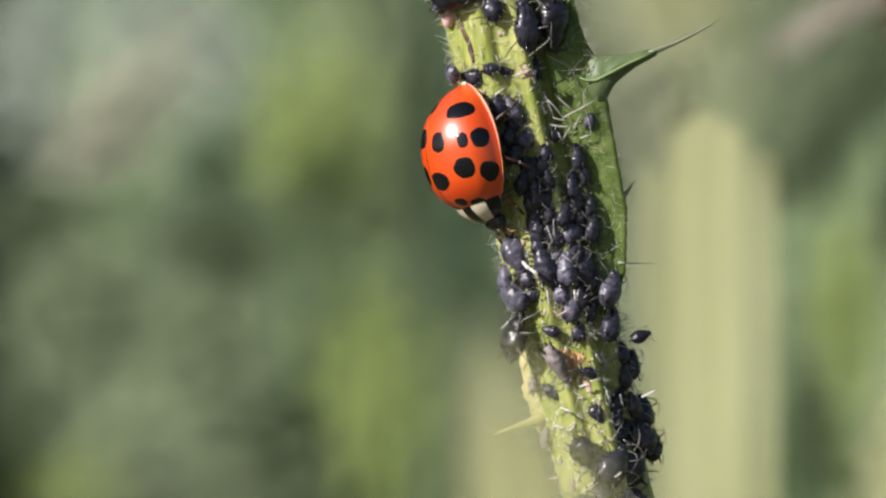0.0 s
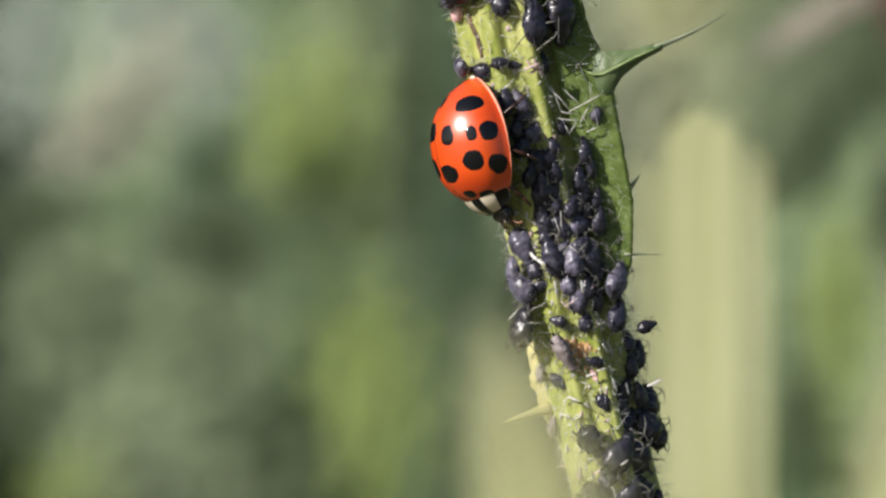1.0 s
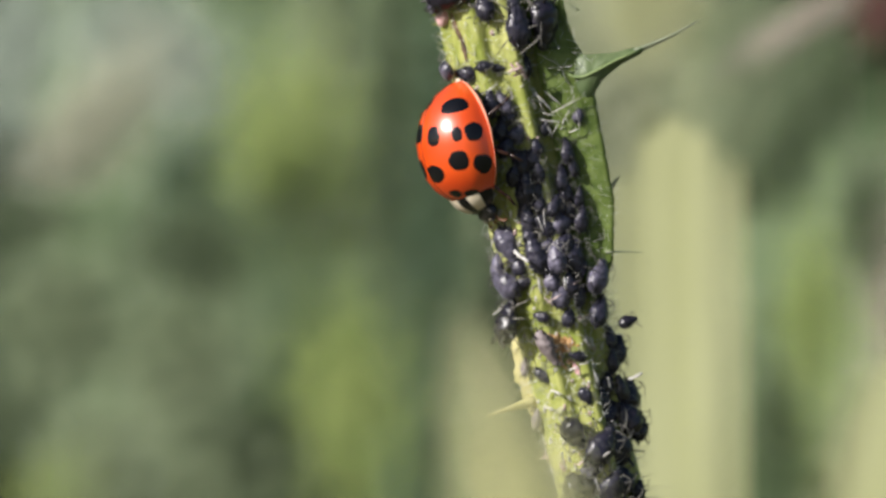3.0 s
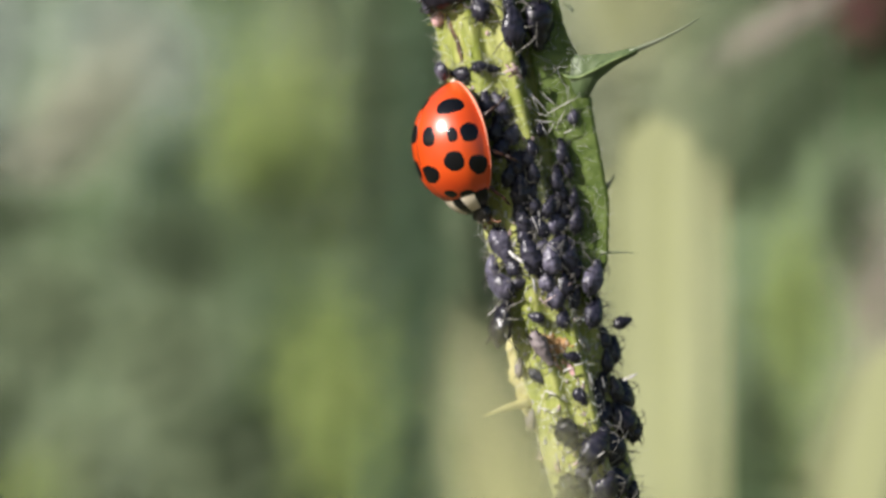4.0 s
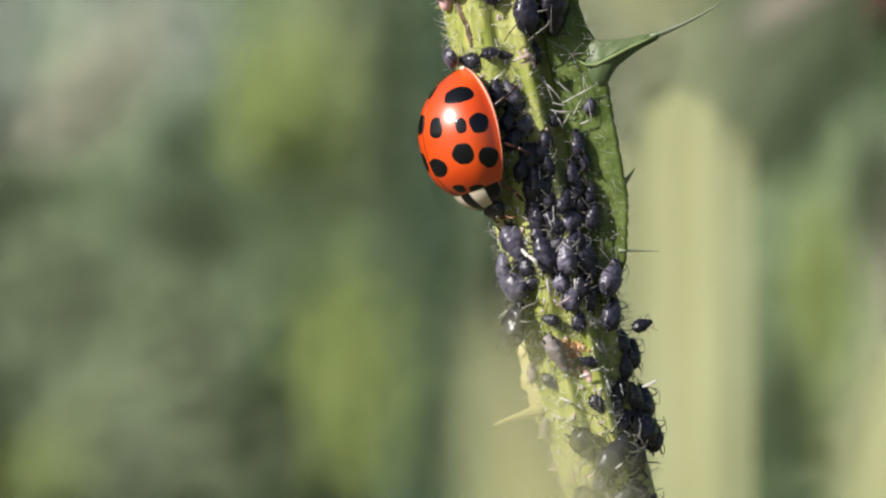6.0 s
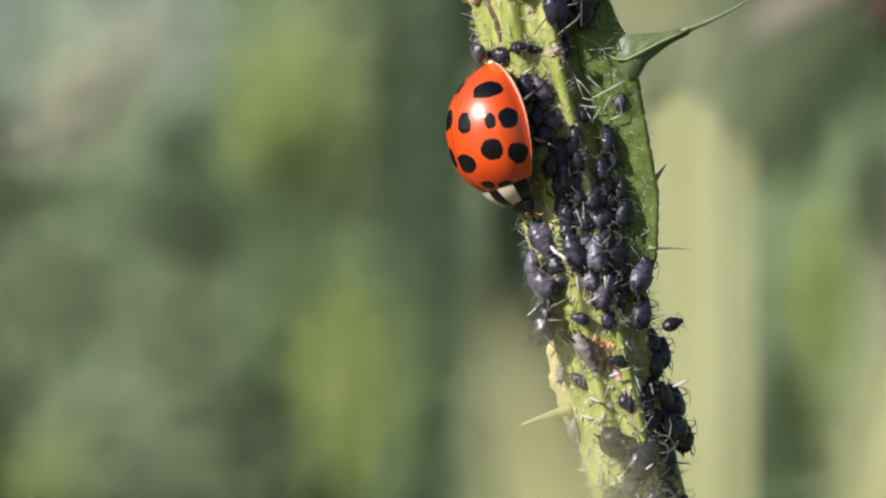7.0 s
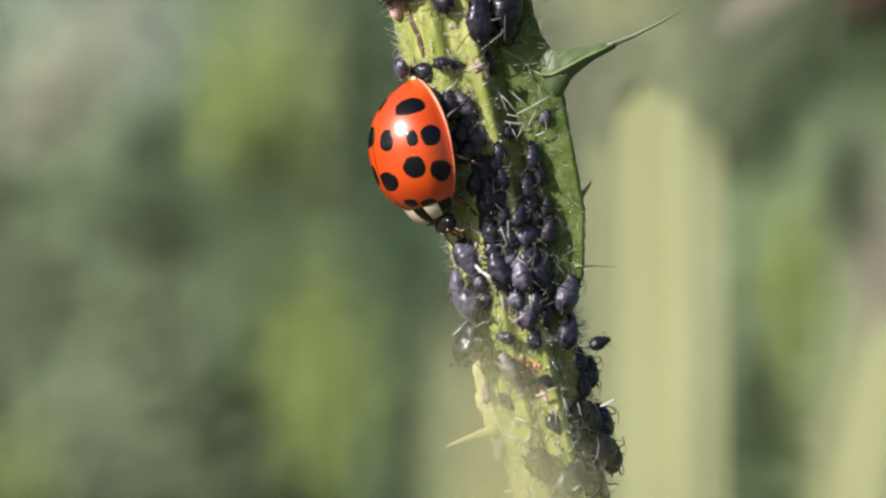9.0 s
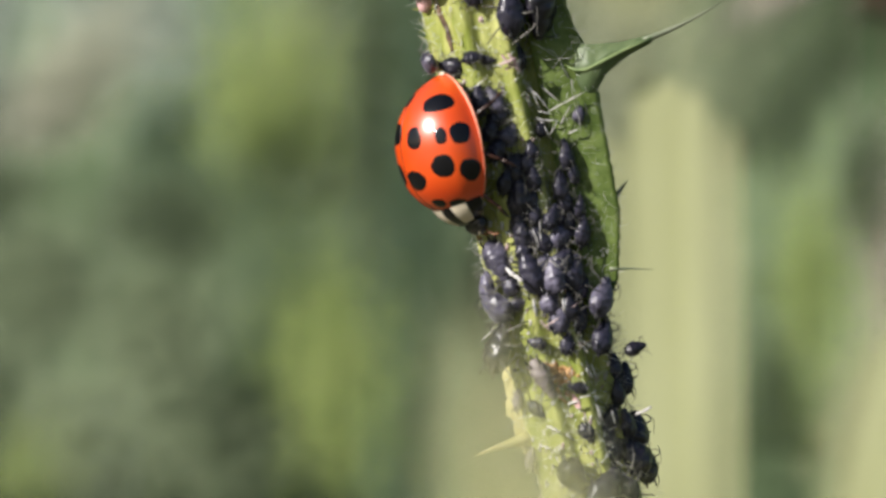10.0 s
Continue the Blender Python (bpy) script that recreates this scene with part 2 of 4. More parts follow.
WING_EDGE = ((32, 0.5), (12.04, 5.95), (10.9, 6.22), (10.36, 6.46), (9.68, 6.85), (9.2, 7.15), (8.4, 7.38), (7.6, 7.46), (6.6, 7.62), (3.9, 8.10),
             (2.5, 8.36), (1.1, 8.33), (-0.2, 8.30), (-1.1, 8.05), (-2.0, 7.70), (-2.6, 7.0))
bm = bmesh.new()
rows = []
for k in range(240):
    z = 32 - 34.6 * k / 239
    x0 = axis(z)[0] + radius(z) * 0.72
    x1 = max(x0 + 0.15, interp(WING_EDGE, z) + 0.05 * noise.noise(Vector((0, 0, z * 3.1))) + 0.04 * abs(math.sin(z * 5.3)))
    row = []
    for j in range(11):
        u = j / 10
        y = -0.20 - 0.16 * u + 0.20 * math.sin(u * 2.6 + z * 0.55) * u + 0.07 * noise.noise(Vector((u * 3, 0, z * 1.2)))
        row.append((x0 + (x1 - x0) * u, y, z - 0.25 * u))
    rows.append(row)
slab(bm, rows, 0.28)
wing = part("wing", bm, WING, thistle, "leafy green wing with fine teeth")

# the large thorn: a broad fleshy fin that narrows to a grey needle
UPPER = ((9.75, 9.79), (9.44, 9.74), (8.36, 9.47), (7.0, 9.38), (6.2, 9.5))
LOWER = ((9.75, 9.45), (9.57, 9.36), (8.76, 8.93), (7.82, 8.17), (7.36, 7.35), (6.2, 6.9))
c = Vector((9.71, -0.40, 9.63))
bm = bmesh.new()
rows = []
for k in range(29):
    x = 6.3 + 3.42 * k / 28
    hi, lo = interp(UPPER, x), interp(LOWER, x)
    mid, half = (hi + lo) / 2, (hi - lo) / 2
    sunk = 0.5 * max(0, (7.1 - x) / 0.8) ** 1.5
    row = []
    for q in range(13):
        v = q / 6 - 1
        y = -0.33 + sunk - 0.30 * (1 - v * v) * min(1, half * 2.2) - 0.07 * math.exp(-((v - 0.15) / 0.16) ** 2) + 0.03 * noise.noise(Vector((x * 2.5, v * 2, 5)))
        row.append((x, y, mid + half * v + 0.025 * noise.noise(Vector((x * 4, v * 2, 1)))))
    rows.append(row)
slab(bm, rows, 0.26)
thorn = part("thorn", bm, THORN, thistle, "large tapering blue-green thorn")
bm = bmesh.new()
tube(bm, [(6.15, -0.45, 8.45), (6.45, -0.51, 8.28), (6.9, -0.61, 8.28), (7.6, -0.71, 8.62), (8.4, -0.69, 9.05), (9.1, -0.61, 9.36), (9.6, -0.53, 9.58)], [0.03, 0.06, 0.08, 0.08, 0.075, 0.06, 0.04], 8)
part("midrib", bm, VEIN, thorn, "pale green midrib")
bm = bmesh.new()
tip = Vector((12.68, 11.17)).to_3d()
tip = Vector((tip.x, 0.15, tip.y))
tube(bm, bend(c + Vector((-0.35, 0.06, -0.10)), tip, (0.05, 0, -0.10), 8), [0.16, 0.13, 0.11, 0.09, 0.075, 0.06, 0.055, 0.04, 0.015], 8)
part("needle", bm, SPINE, thorn, "fine grey needle point")


def small_thorn(p, q, r, mat, y0=-0.2, y1=-0.2):
    bm = bmesh.new()
    p, q = Vector((p[0], y0, p[1])), Vector((q[0], y1, q[1]))
    tube(bm, bend(p, q, ((q - p).z * 0.05, 0, 0.03), 6), [r, r * 0.8, r * 0.6, r * 0.45, r * 0.32, r * 0.2, r * 0.08], 8)
    part("small_thorn", bm, mat, thistle)


small_thorn((7.94, -0.13), (9.79, -0.16), 0.09, SPINE)
small_thorn((7.94, 2.65), (8.70, 3.65), 0.20, SPINE)
small_thorn((6.63, 11.50), (6.14, 11.91), 0.10, SPINE)
small_thorn((7.18, 2.97), (8.54, 2.89), 0.03, HAIR)
small_thorn((4.62, -7.35), (2.26, -8.05), 0.34, LOBE, 0.9, 0.2)

# pale swelling at the foot of the yellow thorn
bm = bmesh.new()
rows = []
for k in range(25):
    z = -3.7 - 5.4 * k / 24
    w = math.sin(math.pi * k / 24) ** 0.7
    x0 = axis(z)[0] - radius(z) * 0.93
    x1 = axis(z)[0] - radius(z) * 0.98 - 0.58 * w + 0.30 * w * noise.noise(Vector((z * 2.6, 1, 0))) + 0.10 * noise.noise(Vector((z * 9, 1, 0)))
    rows.append([(x0 + (x1 - x0) * u, 0.95 + 0.5 * u, z) for u in (0, 0.2, 0.4, 0.6, 0.8, 1.0)])
slab(bm, rows, 0.3)
part("pale_wing", bm, LOBE, thistle, "pale yellow narrow wing")

# brown seam and rust scabs on the skin
def scab(path, w, mat, name, label):
    bm = bmesh.new()
    rows = []
    for k in range(len(path) * 5 - 4):
        i, u = min(k // 5, len(path) - 2), k / 5 - min(k // 5, len(path) - 2)
        x = path[i][0] + (path[i + 1][0] - path[i][0]) * u
        z = path[i][1] + (path[i + 1][1] - path[i][1]) * u
        ww = w * (0.6 + 0.9 * abs(noise.noise(Vector((x * 2.3, z * 2.9, 1))))) * (0.35 + 0.65 * math.sin(math.pi * (k + 0.5) / (len(path) * 5 - 4)))
        row = []
        for s in (-1, -0.5, 0, 0.5, 1):
            p, d = skin(z, foot(x + s * ww, z), 0.014 + 0.02 * (1 - s * s))
            row.append(p)
        rows.append(row)
    slab(bm, rows, 0.08)
    part(name, bm, mat, thistle, label)


for k in range(12):
    z = 13.0 - 0.42 * k
    p = skin(z, -84)[0]
    small_thorn((p.x + 0.05, p.z), (p.x - 0.18 - 0.10 * (k * 7 % 3), p.z + 0.10 - 0.07 * (k * 5 % 4)), 0.09, STEM, p.y, p.y - 0.1)
scab([(0.45, 11.50), (0.69, 10.68), (1.02, 10.00), (1.24, 9.05)], 0.17, SCAR, "seam", "dark brown sunken seam")
scab([(5.13, -4.03), (5.58, -4.42), (6.05, -4.95)], 0.5, RUST, "scab", "rusty orange scab")
scab([(5.92, -4.19), (6.22, -4.41), (6.36, -4.63)], 0.28, RUST, "scab", "rusty orange scab")
scab([(6.36, -5.39), (6.52, -5.72), (6.63, -6.04)], 0.20, PINK, "scab", "pinkish scab")
scab([(5.68, -5.12), (5.81, -5.53), (6.09, -5.80)], 0.14, RUST, "scab", "rusty orange scab")

# white hairs over stem and wing
rng = random.Random(4)
bm = bmesh.new()


def hair(p, d, length, r=0.014, bow=0.22):
    p, d = Vector(p), Vector(d).normalized()
    side = d.orthogonal().normalized()
    up = d.cross(side)
    curl = Vector((rng.uniform(-1, 1), rng.uniform(-1, 1), rng.uniform(-1, 1))) * length * bow
    prev = None
    for k in range(6):
        u = k / 5
        c = p + d * length * u + curl * u * u
        q = r * (1 - 0.8 * u)
        ring = [bm.verts.new(c + (side * math.cos(t) + up * math.sin(t)) * q) for t in (0, 2.1, 4.2)]
        if prev:
            for j in range(3):
                bm.faces.new((prev[j], prev[(j + 1) % 3], ring[(j + 1) % 3], ring[j]))
        prev = ring


for _ in range(1700):
    z = rng.uniform(-17, 14)
    deg = rng.uniform(-100, 95)
    p, d = skin(z, deg)
    hair(p, d + Vector((rng.gauss(0, 0.5), rng.gauss(0, 0.3), rng.gauss(-0.1, 0.6))), rng.uniform(0.2, 0.75), rng.uniform(0.009, 0.017))
for _ in range(110):
    z = rng.uniform(-2, 13)
    x = interp(WING_EDGE, z)
    hair((x - rng.uniform(0, 1.4) ** 2, -0.42, z), (rng.gauss(0.5, 0.6), -0.5, rng.gauss(0, 0.5)), rng.uniform(0.2, 0.7), rng.uniform(0.006, 0.012))
for _ in range(420):
    z = rng.uniform(-2, 13)
    x1, x0 = interp(WING_EDGE, z), axis(z)[0] + radius(z) * 0.75
    hair((rng.uniform(x0, x1), -0.42, z), (rng.gauss(0, 0.7), -0.6, rng.gauss(0, 0.7)), rng.uniform(0.08, 0.3), rng.uniform(0.006, 0.010))
for _ in range(70):
    z = rng.uniform(-16, -3)
    p, d = skin(z, rng.uniform(70, 95))
    hair(p, d + Vector((0.4, rng.gauss(0, 0.3), rng.gauss(0.3, 0.5))), rng.uniform(0.5, 1.3), 0.012)
for _ in range(26):
    # a tuft of long hairs where the wing ends
    p, d = skin(rng.uniform(-4.1, -2.4), rng.uniform(62, 84), -0.05)
    hair(p, Vector((0.8, rng.gauss(-0.35, 0.3), rng.gauss(0.35, 0.35))), rng.uniform(0.6, 1.3), rng.uniform(0.018, 0.03))
for _ in range(560):
    # matted wisps that lie on the skin
    z, deg = rng.uniform(-16, 13), rng.uniform(-75, 60)
    p, d = skin(z, deg, 0.07)
    flat_way = Vector((rng.gauss(0, 1), 0, rng.gauss(0, 1)))
    flat_way = flat_way - d * flat_way.dot(d) + d * rng.uniform(0, 0.25)
    hair(p, flat_way, rng.uniform(0.2, 0.7), rng.uniform(0.014, 0.027), 0.8)
hairs = part("hairs", bm, HAIR, thistle, "short white hairs all over the stem", recalc=False)
hairs["kind"] = "stuff"

# crumbs of rust round the scabs
bm = bmesh.new()
for _ in range(44):
    x, z = rng.gauss(5.75, 0.33), rng.gauss(-4.6, 0.36)
    p, d = skin(z, foot(x, z), 0.02)
    blob(bm, p, (rng.uniform(0.05, 0.17), 0.07, rng.uniform(0.05, 0.15)), 0.6, 7, 5)
part("crumbs", bm, RUST, thistle, "rusty orange crumbs")["kind"] = "stuff"

# white and rosy flecks of wax and cast skin stuck to the skin
for mat, count in ((HUSK, 170), (ROSY, 80)):
    bm = bmesh.new()
    for _ in range(count):
        z = rng.triangular(-15, 12, -9)
        p, d = skin(z, rng.uniform(-80, 70), 0.03)
        blob(bm, p, (rng.uniform(0.03, 0.12), 0.05, rng.uniform(0.04, 0.18)), 0.5, 6, 4)
    part("wax_fleck", bm, mat, thistle, "tiny pale flecks of wax")["kind"] = "stuff"

# ---- the ladybird ----
TAIL = (0.94, 8.15)
BODY_HALF = 3.02
ahead = Vector((0.174, 0.0, -0.985)).normalized()
back = Vector((-0.908, -0.42, 0))
back = (back - ahead * back.dot(ahead)).normalized()
across = back.cross(ahead)
middle = Vector((TAIL[0], -0.4, TAIL[1])) + ahead * BODY_HALF
turn = Matrix((ahead, across, back)).transposed()
m = Matrix.Translation(site(*middle)) @ turn.to_4x4()
ladybird = thing("ladybird", "orange-red ladybird with black spots climbing head down on the stem", "ladybird", m)


def dome(s, th, out=0.0):
    """The wing cases' surface: s from tail (-1) to front (1), th from one rim (0) over the back to the other (180)."""
    k = abs(s)
    if s < 0:
        w, h = (1 - k ** 1.9) ** 0.66, (1 - k ** 2.0) ** 0.62
    else:
        w, h = (1 - k ** 2.7) ** 0.5, (1 - k ** 2.5) ** 0.5
    a = radians(th)
    lip = 1 + 0.05 * max(0, 1 - abs(math.sin(a)) / 0.13) ** 1.5
    tuck = 1 - 0.12 * max(0, (abs(th - 90) - 58) / 32) ** 1.3
    return Vector((BODY_HALF * s, -(2.61 + out) * w * math.cos(a) * lip * tuck, (2.61 + out) * h * math.sin(a) if math.sin(a) > 1e-6 else 0))


for name, t0, t1 in (("wing_case", 0, 89.6), ("wing_case", 90.4, 180)):
    bm = bmesh.new()
    rows = []
    for i in range(57):
        s = -0.9995 + 1.985 * i / 56 if 3 < i else -0.9995 + 1.985 * 4 / 56 * (i / 4) ** 2
        row = [dome(s, t0 + (t1 - t0) * k / 40) for k in range(41)]
        rows.append(row)
    vs = grid(bm, rows)
    grid(bm, [[Vector((p.x * 0.985, p.y * 0.95, p.z * 0.95)) for p in r] for r in rows])
    part(name, bm, SHELL, ladybird, "glossy orange-red wing case")
# belly plate that closes the underside
bm = bmesh.new()
rows = []
for i in range(25):
    s = -0.97 + 1.88 * i / 24
    w = dome(s, 0).y
    rows.append([Vector((BODY_HALF * s * 0.97, w * 0.9 * c, 0.12 - 0.42 * (1 - c * c) * (1 - s * s) ** 0.5)) for c in (-1, -0.6, -0.2, 0.2, 0.6, 1)])
grid(bm, rows)
grid(bm, [[p + Vector((0, 0, 0.3)) for p in r] for r in rows])
part("belly", bm, BLACK, ladybird, "dark brown underside")


# the pale colour, thickest towards the tail, paints sun caught on the rim
for th in (0.0, 180.0):
    bm = bmesh.new()
    tube(bm, [dome(-0.995 + 1.97 * (k / 40) ** 1.2, th) + Vector((0, 0, 0.03)) for k in range(41)], [0.018 + 0.055 * max(0, math.sin(math.pi * (k / 26) ** 0.8)) if k < 26 else 0.018 for k in range(41)], 8)
    part("rim", bm, RIM, ladybird, "narrow rim of the wing case, coloured as a sun glint")
bm = bmesh.new()
tube(bm, [dome(-0.97 + 1.88 * k / 40, 90) for k in range(41)], 0.022, 6)
part("suture", bm, LEG, ladybird, "dark seam between the wing cases")
bm = bmesh.new()
blob(bm, (-2.98, 0, 0.10), (0.15, 0.24, 0.13), 0.1, 12, 8)
part("tail_tip", bm, CREAM, ladybird, "cream tip of the abdomen")


def spot(s, th, ds, dth, seed):
    """A black mark on the shell, slightly uneven in outline."""
    bm = bmesh.new()
    rows = []
    for i in range(7):
        r = i / 6
        row = []
        for k in range(28):
            a = 2 * math.pi * k / 28
            q = 0.91 * r * (1 + 0.15 * noise.noise(Vector((math.cos(a) * 1.4, math.sin(a) * 1.4, seed * 3.1))))
            ca, sa = math.cos(a), math.sin(a)
            ca, sa = (abs(v) ** 0.85 * (1 if v > 0 else -1) for v in (ca, sa))
            row.append(dome(max(-0.99, min(0.95, s + ds * q * ca)), max(0.5, min(179.5, th + dth * q * sa)), 0.012 if r < 1 else 0.001))
        rows.append(row)
    grid(bm, rows[1:], True)
    f = [v for v in bm.verts][:28]
    bm.faces.new(f)
    part("spot", bm, SPOT, ladybird)


spot(-0.588, 140.9, 0.135, 21.6, 0)
spot(-0.169, 111.8, 0.177, 9.6, 1)
spot(-0.134, 140.9, 0.133, 6.1, 2)
spot(-0.134, 160.0, 0.16, 12.0, 3)
spot(0.285, 137.3, 0.167, 13.1, 4)
spot(0.392, 164.4, 0.167, 12.8, 5)
spot(0.416, 101.4, 0.162, 14.2, 6)
spot(0.775, 113.3, 0.07, 11.1, 7)
spot(0.834, 140.3, 0.079, 14.0, 8)
spot(-0.7, 80.0, 0.09, 13.5, 9)
spot(-0.265, 80.0, 0.172, 14.6, 10)
spot(0.3, 75.6, 0.17, 10.6, 11)

# neck shield and head, which nod while it feeds
def neck(u, deg, out=0.0):
    """The neck shield's surface: u from its rear (0) to its front (1), deg from one rim (0) over the back to the other (180)."""
    k, a = math.sqrt(1 - (0.93 * u) ** 2), radians(deg)
    return Vector((1.30 * u, -(1.72 * k + out) * math.cos(a), (1.28 * k + out) * max(0, math.sin(a)) ** 0.9))


bm = bmesh.new()
rows = [[neck(i / 20, 180 * k / 36) for k in range(37)] for i in range(21)]
vs = grid(bm, rows)
bm.faces.new([v for v in vs[-1]])
bm.faces.new([v for v in vs[0]][::-1])
for r0, r1 in zip(vs, vs[1:]):
    bm.faces.new((r0[0], r1[0], r1[-1], r0[-1]))
shield = part("pronotum", bm, CREAM, ladybird, "cream neck shield with black marks")
shield.location = Vector((2.10, -0.02, 0.22)) * MM


def shield_mark(u0, u1, a0, a1, pinch=0.0):
    bm = bmesh.new()
    rows = []
    for i in range(9):
        f = i / 8
        u = u0 + (u1 - u0) * f
        mid, half = (a0 + a1) / 2, (a1 - a0) / 2 * (1 - pinch * math.sin(math.pi * f))
        row = [neck(u, mid - half + 2 * half * k / 10, 0.014) for k in range(11)]
        rows.append(row)
    grid(bm, rows)
    part("mark", bm, SPOT, shield, "black of the neck shield, marks and shaded flanks")


shield_mark(0.0, 1.0, 96, 116, -0.2)
shield_mark(0.87, 1.0, 10, 176, 0.0)
# flanks blackened to stand for the head and leg in shade
for lo, hi in ((149, 179), (1, 40)):
    shield_mark(0.0, 1.0, lo, hi, 0.0)
bm = bmesh.new()
blob(bm, (1.42, 0.16, 0.12), (0.52, 0.72, 0.42), 0.05, 20, 12)
part("head", bm, BLACK, shield, "small black head")
# pale face marks that also stand in for a glint on the head
bm = bmesh.new()
for sgn in (-1, 1):
    blob(bm, (1.74, 0.16 + 0.30 * sgn, 0.34), (0.10, 0.09, 0.06), 0.05)
part("face_patch", bm, CREAM, shield, "cream face patch, also a glint on the head")
for sgn in (-1, 1):
    bm = bmesh.new()
    blob(bm, (1.50, 0.16 + 0.60 * sgn, 0.22), (0.2, 0.13, 0.17), 0, 10, 8)
    part("eye", bm, BLACK, shield, "black eye")
    bm = bmesh.new()
    pts = bend((1.74, 0.16 + 0.45 * sgn, 0.1), (2.15, 0.2 + 0.9 * sgn, -0.15), (0.15, 0.05 * sgn, 0.05), 6)
    tube(bm, pts, [0.045, 0.04, 0.04, 0.045, 0.06, 0.075, 0.03], 6)
    part("antenna", bm, PALP, shield, "short brown antenna")
    bm = bmesh.new()
    tube(bm, bend((1.82, 0.16 + 0.2 * sgn, 0.0), (2.10, 0.2 + 0.3 * sgn, -0.25), (0.05, 0, 0.05), 4), [0.06, 0.05, 0.06, 0.075, 0.03], 6)
    part("mouthpart", bm, PALP, shield)


def beetle_leg(hip, knee, ankle, toe):
    bm = bmesh.new()
    tube(bm, bend(hip, knee, (0, 0, 0.08), 4), [0.11, 0.15, 0.15, 0.12, 0.09], 8)
    tube(bm, bend(knee, ankle, (0, 0, 0.05), 4), [0.09, 0.09, 0.08, 0.08, 0.06], 8)
    tube(bm, bend(ankle, toe, (0, 0, 0.02), 3), [0.08, 0.07, 0.08, 0.04], 6)
    part("leg", bm, LEG, ladybird, "dark reddish-brown leg")


for sgn, far in ((-1, 0.75), (1, 1.0)):
    beetle_leg((1.7, 0.9 * sgn, -0.1), (2.3, 1.7 * sgn * far, 0.0), (2.9, 1.9 * sgn * far, -0.5), (3.4, 1.8 * sgn * far, -0.9))
    beetle_leg((0.7, 1.2 * sgn, -0.1), (0.6, 2.2 * sgn * far, -0.1), (1.0, 2.6 * sgn * far, -0.7), (1.4, 2.8 * sgn * far, -1.2))
    beetle_leg((-0.7, 1.2 * sgn, -0.1), (-1.0, 2.1 * sgn * far, -0.1), (-1.4, 2.5 * sgn * far, -0.7), (-1.8, 2.7 * sgn * far, -1.2))


# ---- aphids ----
def aphid_kind(mat, label, plump=0.31):
    """An aphid one millimetre long, head along x, standing on z = 0."""
    top = thing("aphid", label, "aphid", group="aphid colony on the stem")
    bm = bmesh.new()
    rows = []
    for i in range(1, 34):
        u = i / 34
        r = plump * (math.sin(math.pi * u ** 0.82) ** 0.60) * (1 + 0.004 * math.cos(u * 2 * math.pi * 7)) * (1 - 0.06 * math.exp(-((u - 0.72) / 0.06) ** 2))
        c = Vector((-0.5 + 0.94 * u, 0, 0.27))
        row = []
        for k in range(20):
            a = 2 * math.pi * k / 20
            q = r * (1 + 0.16 * noise.noise(Vector((u * 5, math.cos(a) * 1.6, math.sin(a) * 1.6 + plump * 90))) + 0.11 * noise.noise(Vector((u * 10, math.cos(a) * 4, math.sin(a) * 4 + plump * 50))))
            row.append(c + Vector((0, math.cos(a) * q, math.sin(a) * q * (0.86 if math.sin(a) > 0 else 0.62))))
        rows.append(row)
    vs = grid(bm, rows, True)
    bm.faces.new(vs[0][::-1])
    bm.faces.new(vs[-1])
    body = part("body", bm, mat, top)
    bm = bmesh.new()
    blob(bm, (0.38, 0, 0.24), (0.12, 0.15, 0.11), 0.08, 12, 8)
    part("head", bm, mat, top)
    for sgn in (-1, 1):
        for hip, reach in ((0.16, 0.36), (0.03, 0.08), (-0.08, -0.42)):
            bm = bmesh.new()
            knee = Vector((hip + reach * 0.5, sgn * 0.36, 0.36))
            end = Vector((hip + reach * 1.15, sgn * 0.50, 0.0))
            tube(bm, [(hip, sgn * 0.12, 0.16), knee.lerp(Vector((hip, sgn * 0.12, 0.2)), 0.4) + Vector((0, 0, 0.05)), knee, knee.lerp(end, 0.5) + Vector((0, sgn * 0.03, 0.02)), end], [0.018, 0.02, 0.016, 0.013, 0.010], 5)
            part("leg", bm, LIMB, top)
        bm = bmesh.new()
        tube(bm, bend((0.42, sgn * 0.07, 0.28), (0.0, sgn * 0.36, 0.48), (0.18, sgn * 0.12, 0.05), 6), [0.013, 0.012, 0.011, 0.010, 0.009, 0.008, 0.005], 5)
        part("antenna", bm, LIMB, top)
        bm = bmesh.new()
        tube(bm, [(-0.32, sgn * 0.15, 0.40), (-0.44, sgn * 0.19, 0.47), (-0.52, sgn * 0.21, 0.49)], [0.035, 0.026, 0.028], 6)
        part("cornicle", bm, BLACK, top)
    bm = bmesh.new()
    tube(bm, [(-0.44, 0, 0.27), (-0.54, 0, 0.29), (-0.60, 0, 0.32)], [0.06, 0.035, 0.012], 6)
    part("tail", bm, BLACK, top)
    return top


KINDS = {"b": aphid_kind(APHID, "small dull black aphid with pale legs"),
         "g": aphid_kind(GLOSSY, "plump shiny black aphid", 0.34),
         "w": aphid_kind(WAXY, "grey waxy aphid with fine pale legs", 0.33),
         "p": aphid_kind(DULL, "pinkish grey faded aphid", 0.29)}
used = set()
rnd = random.Random(11)


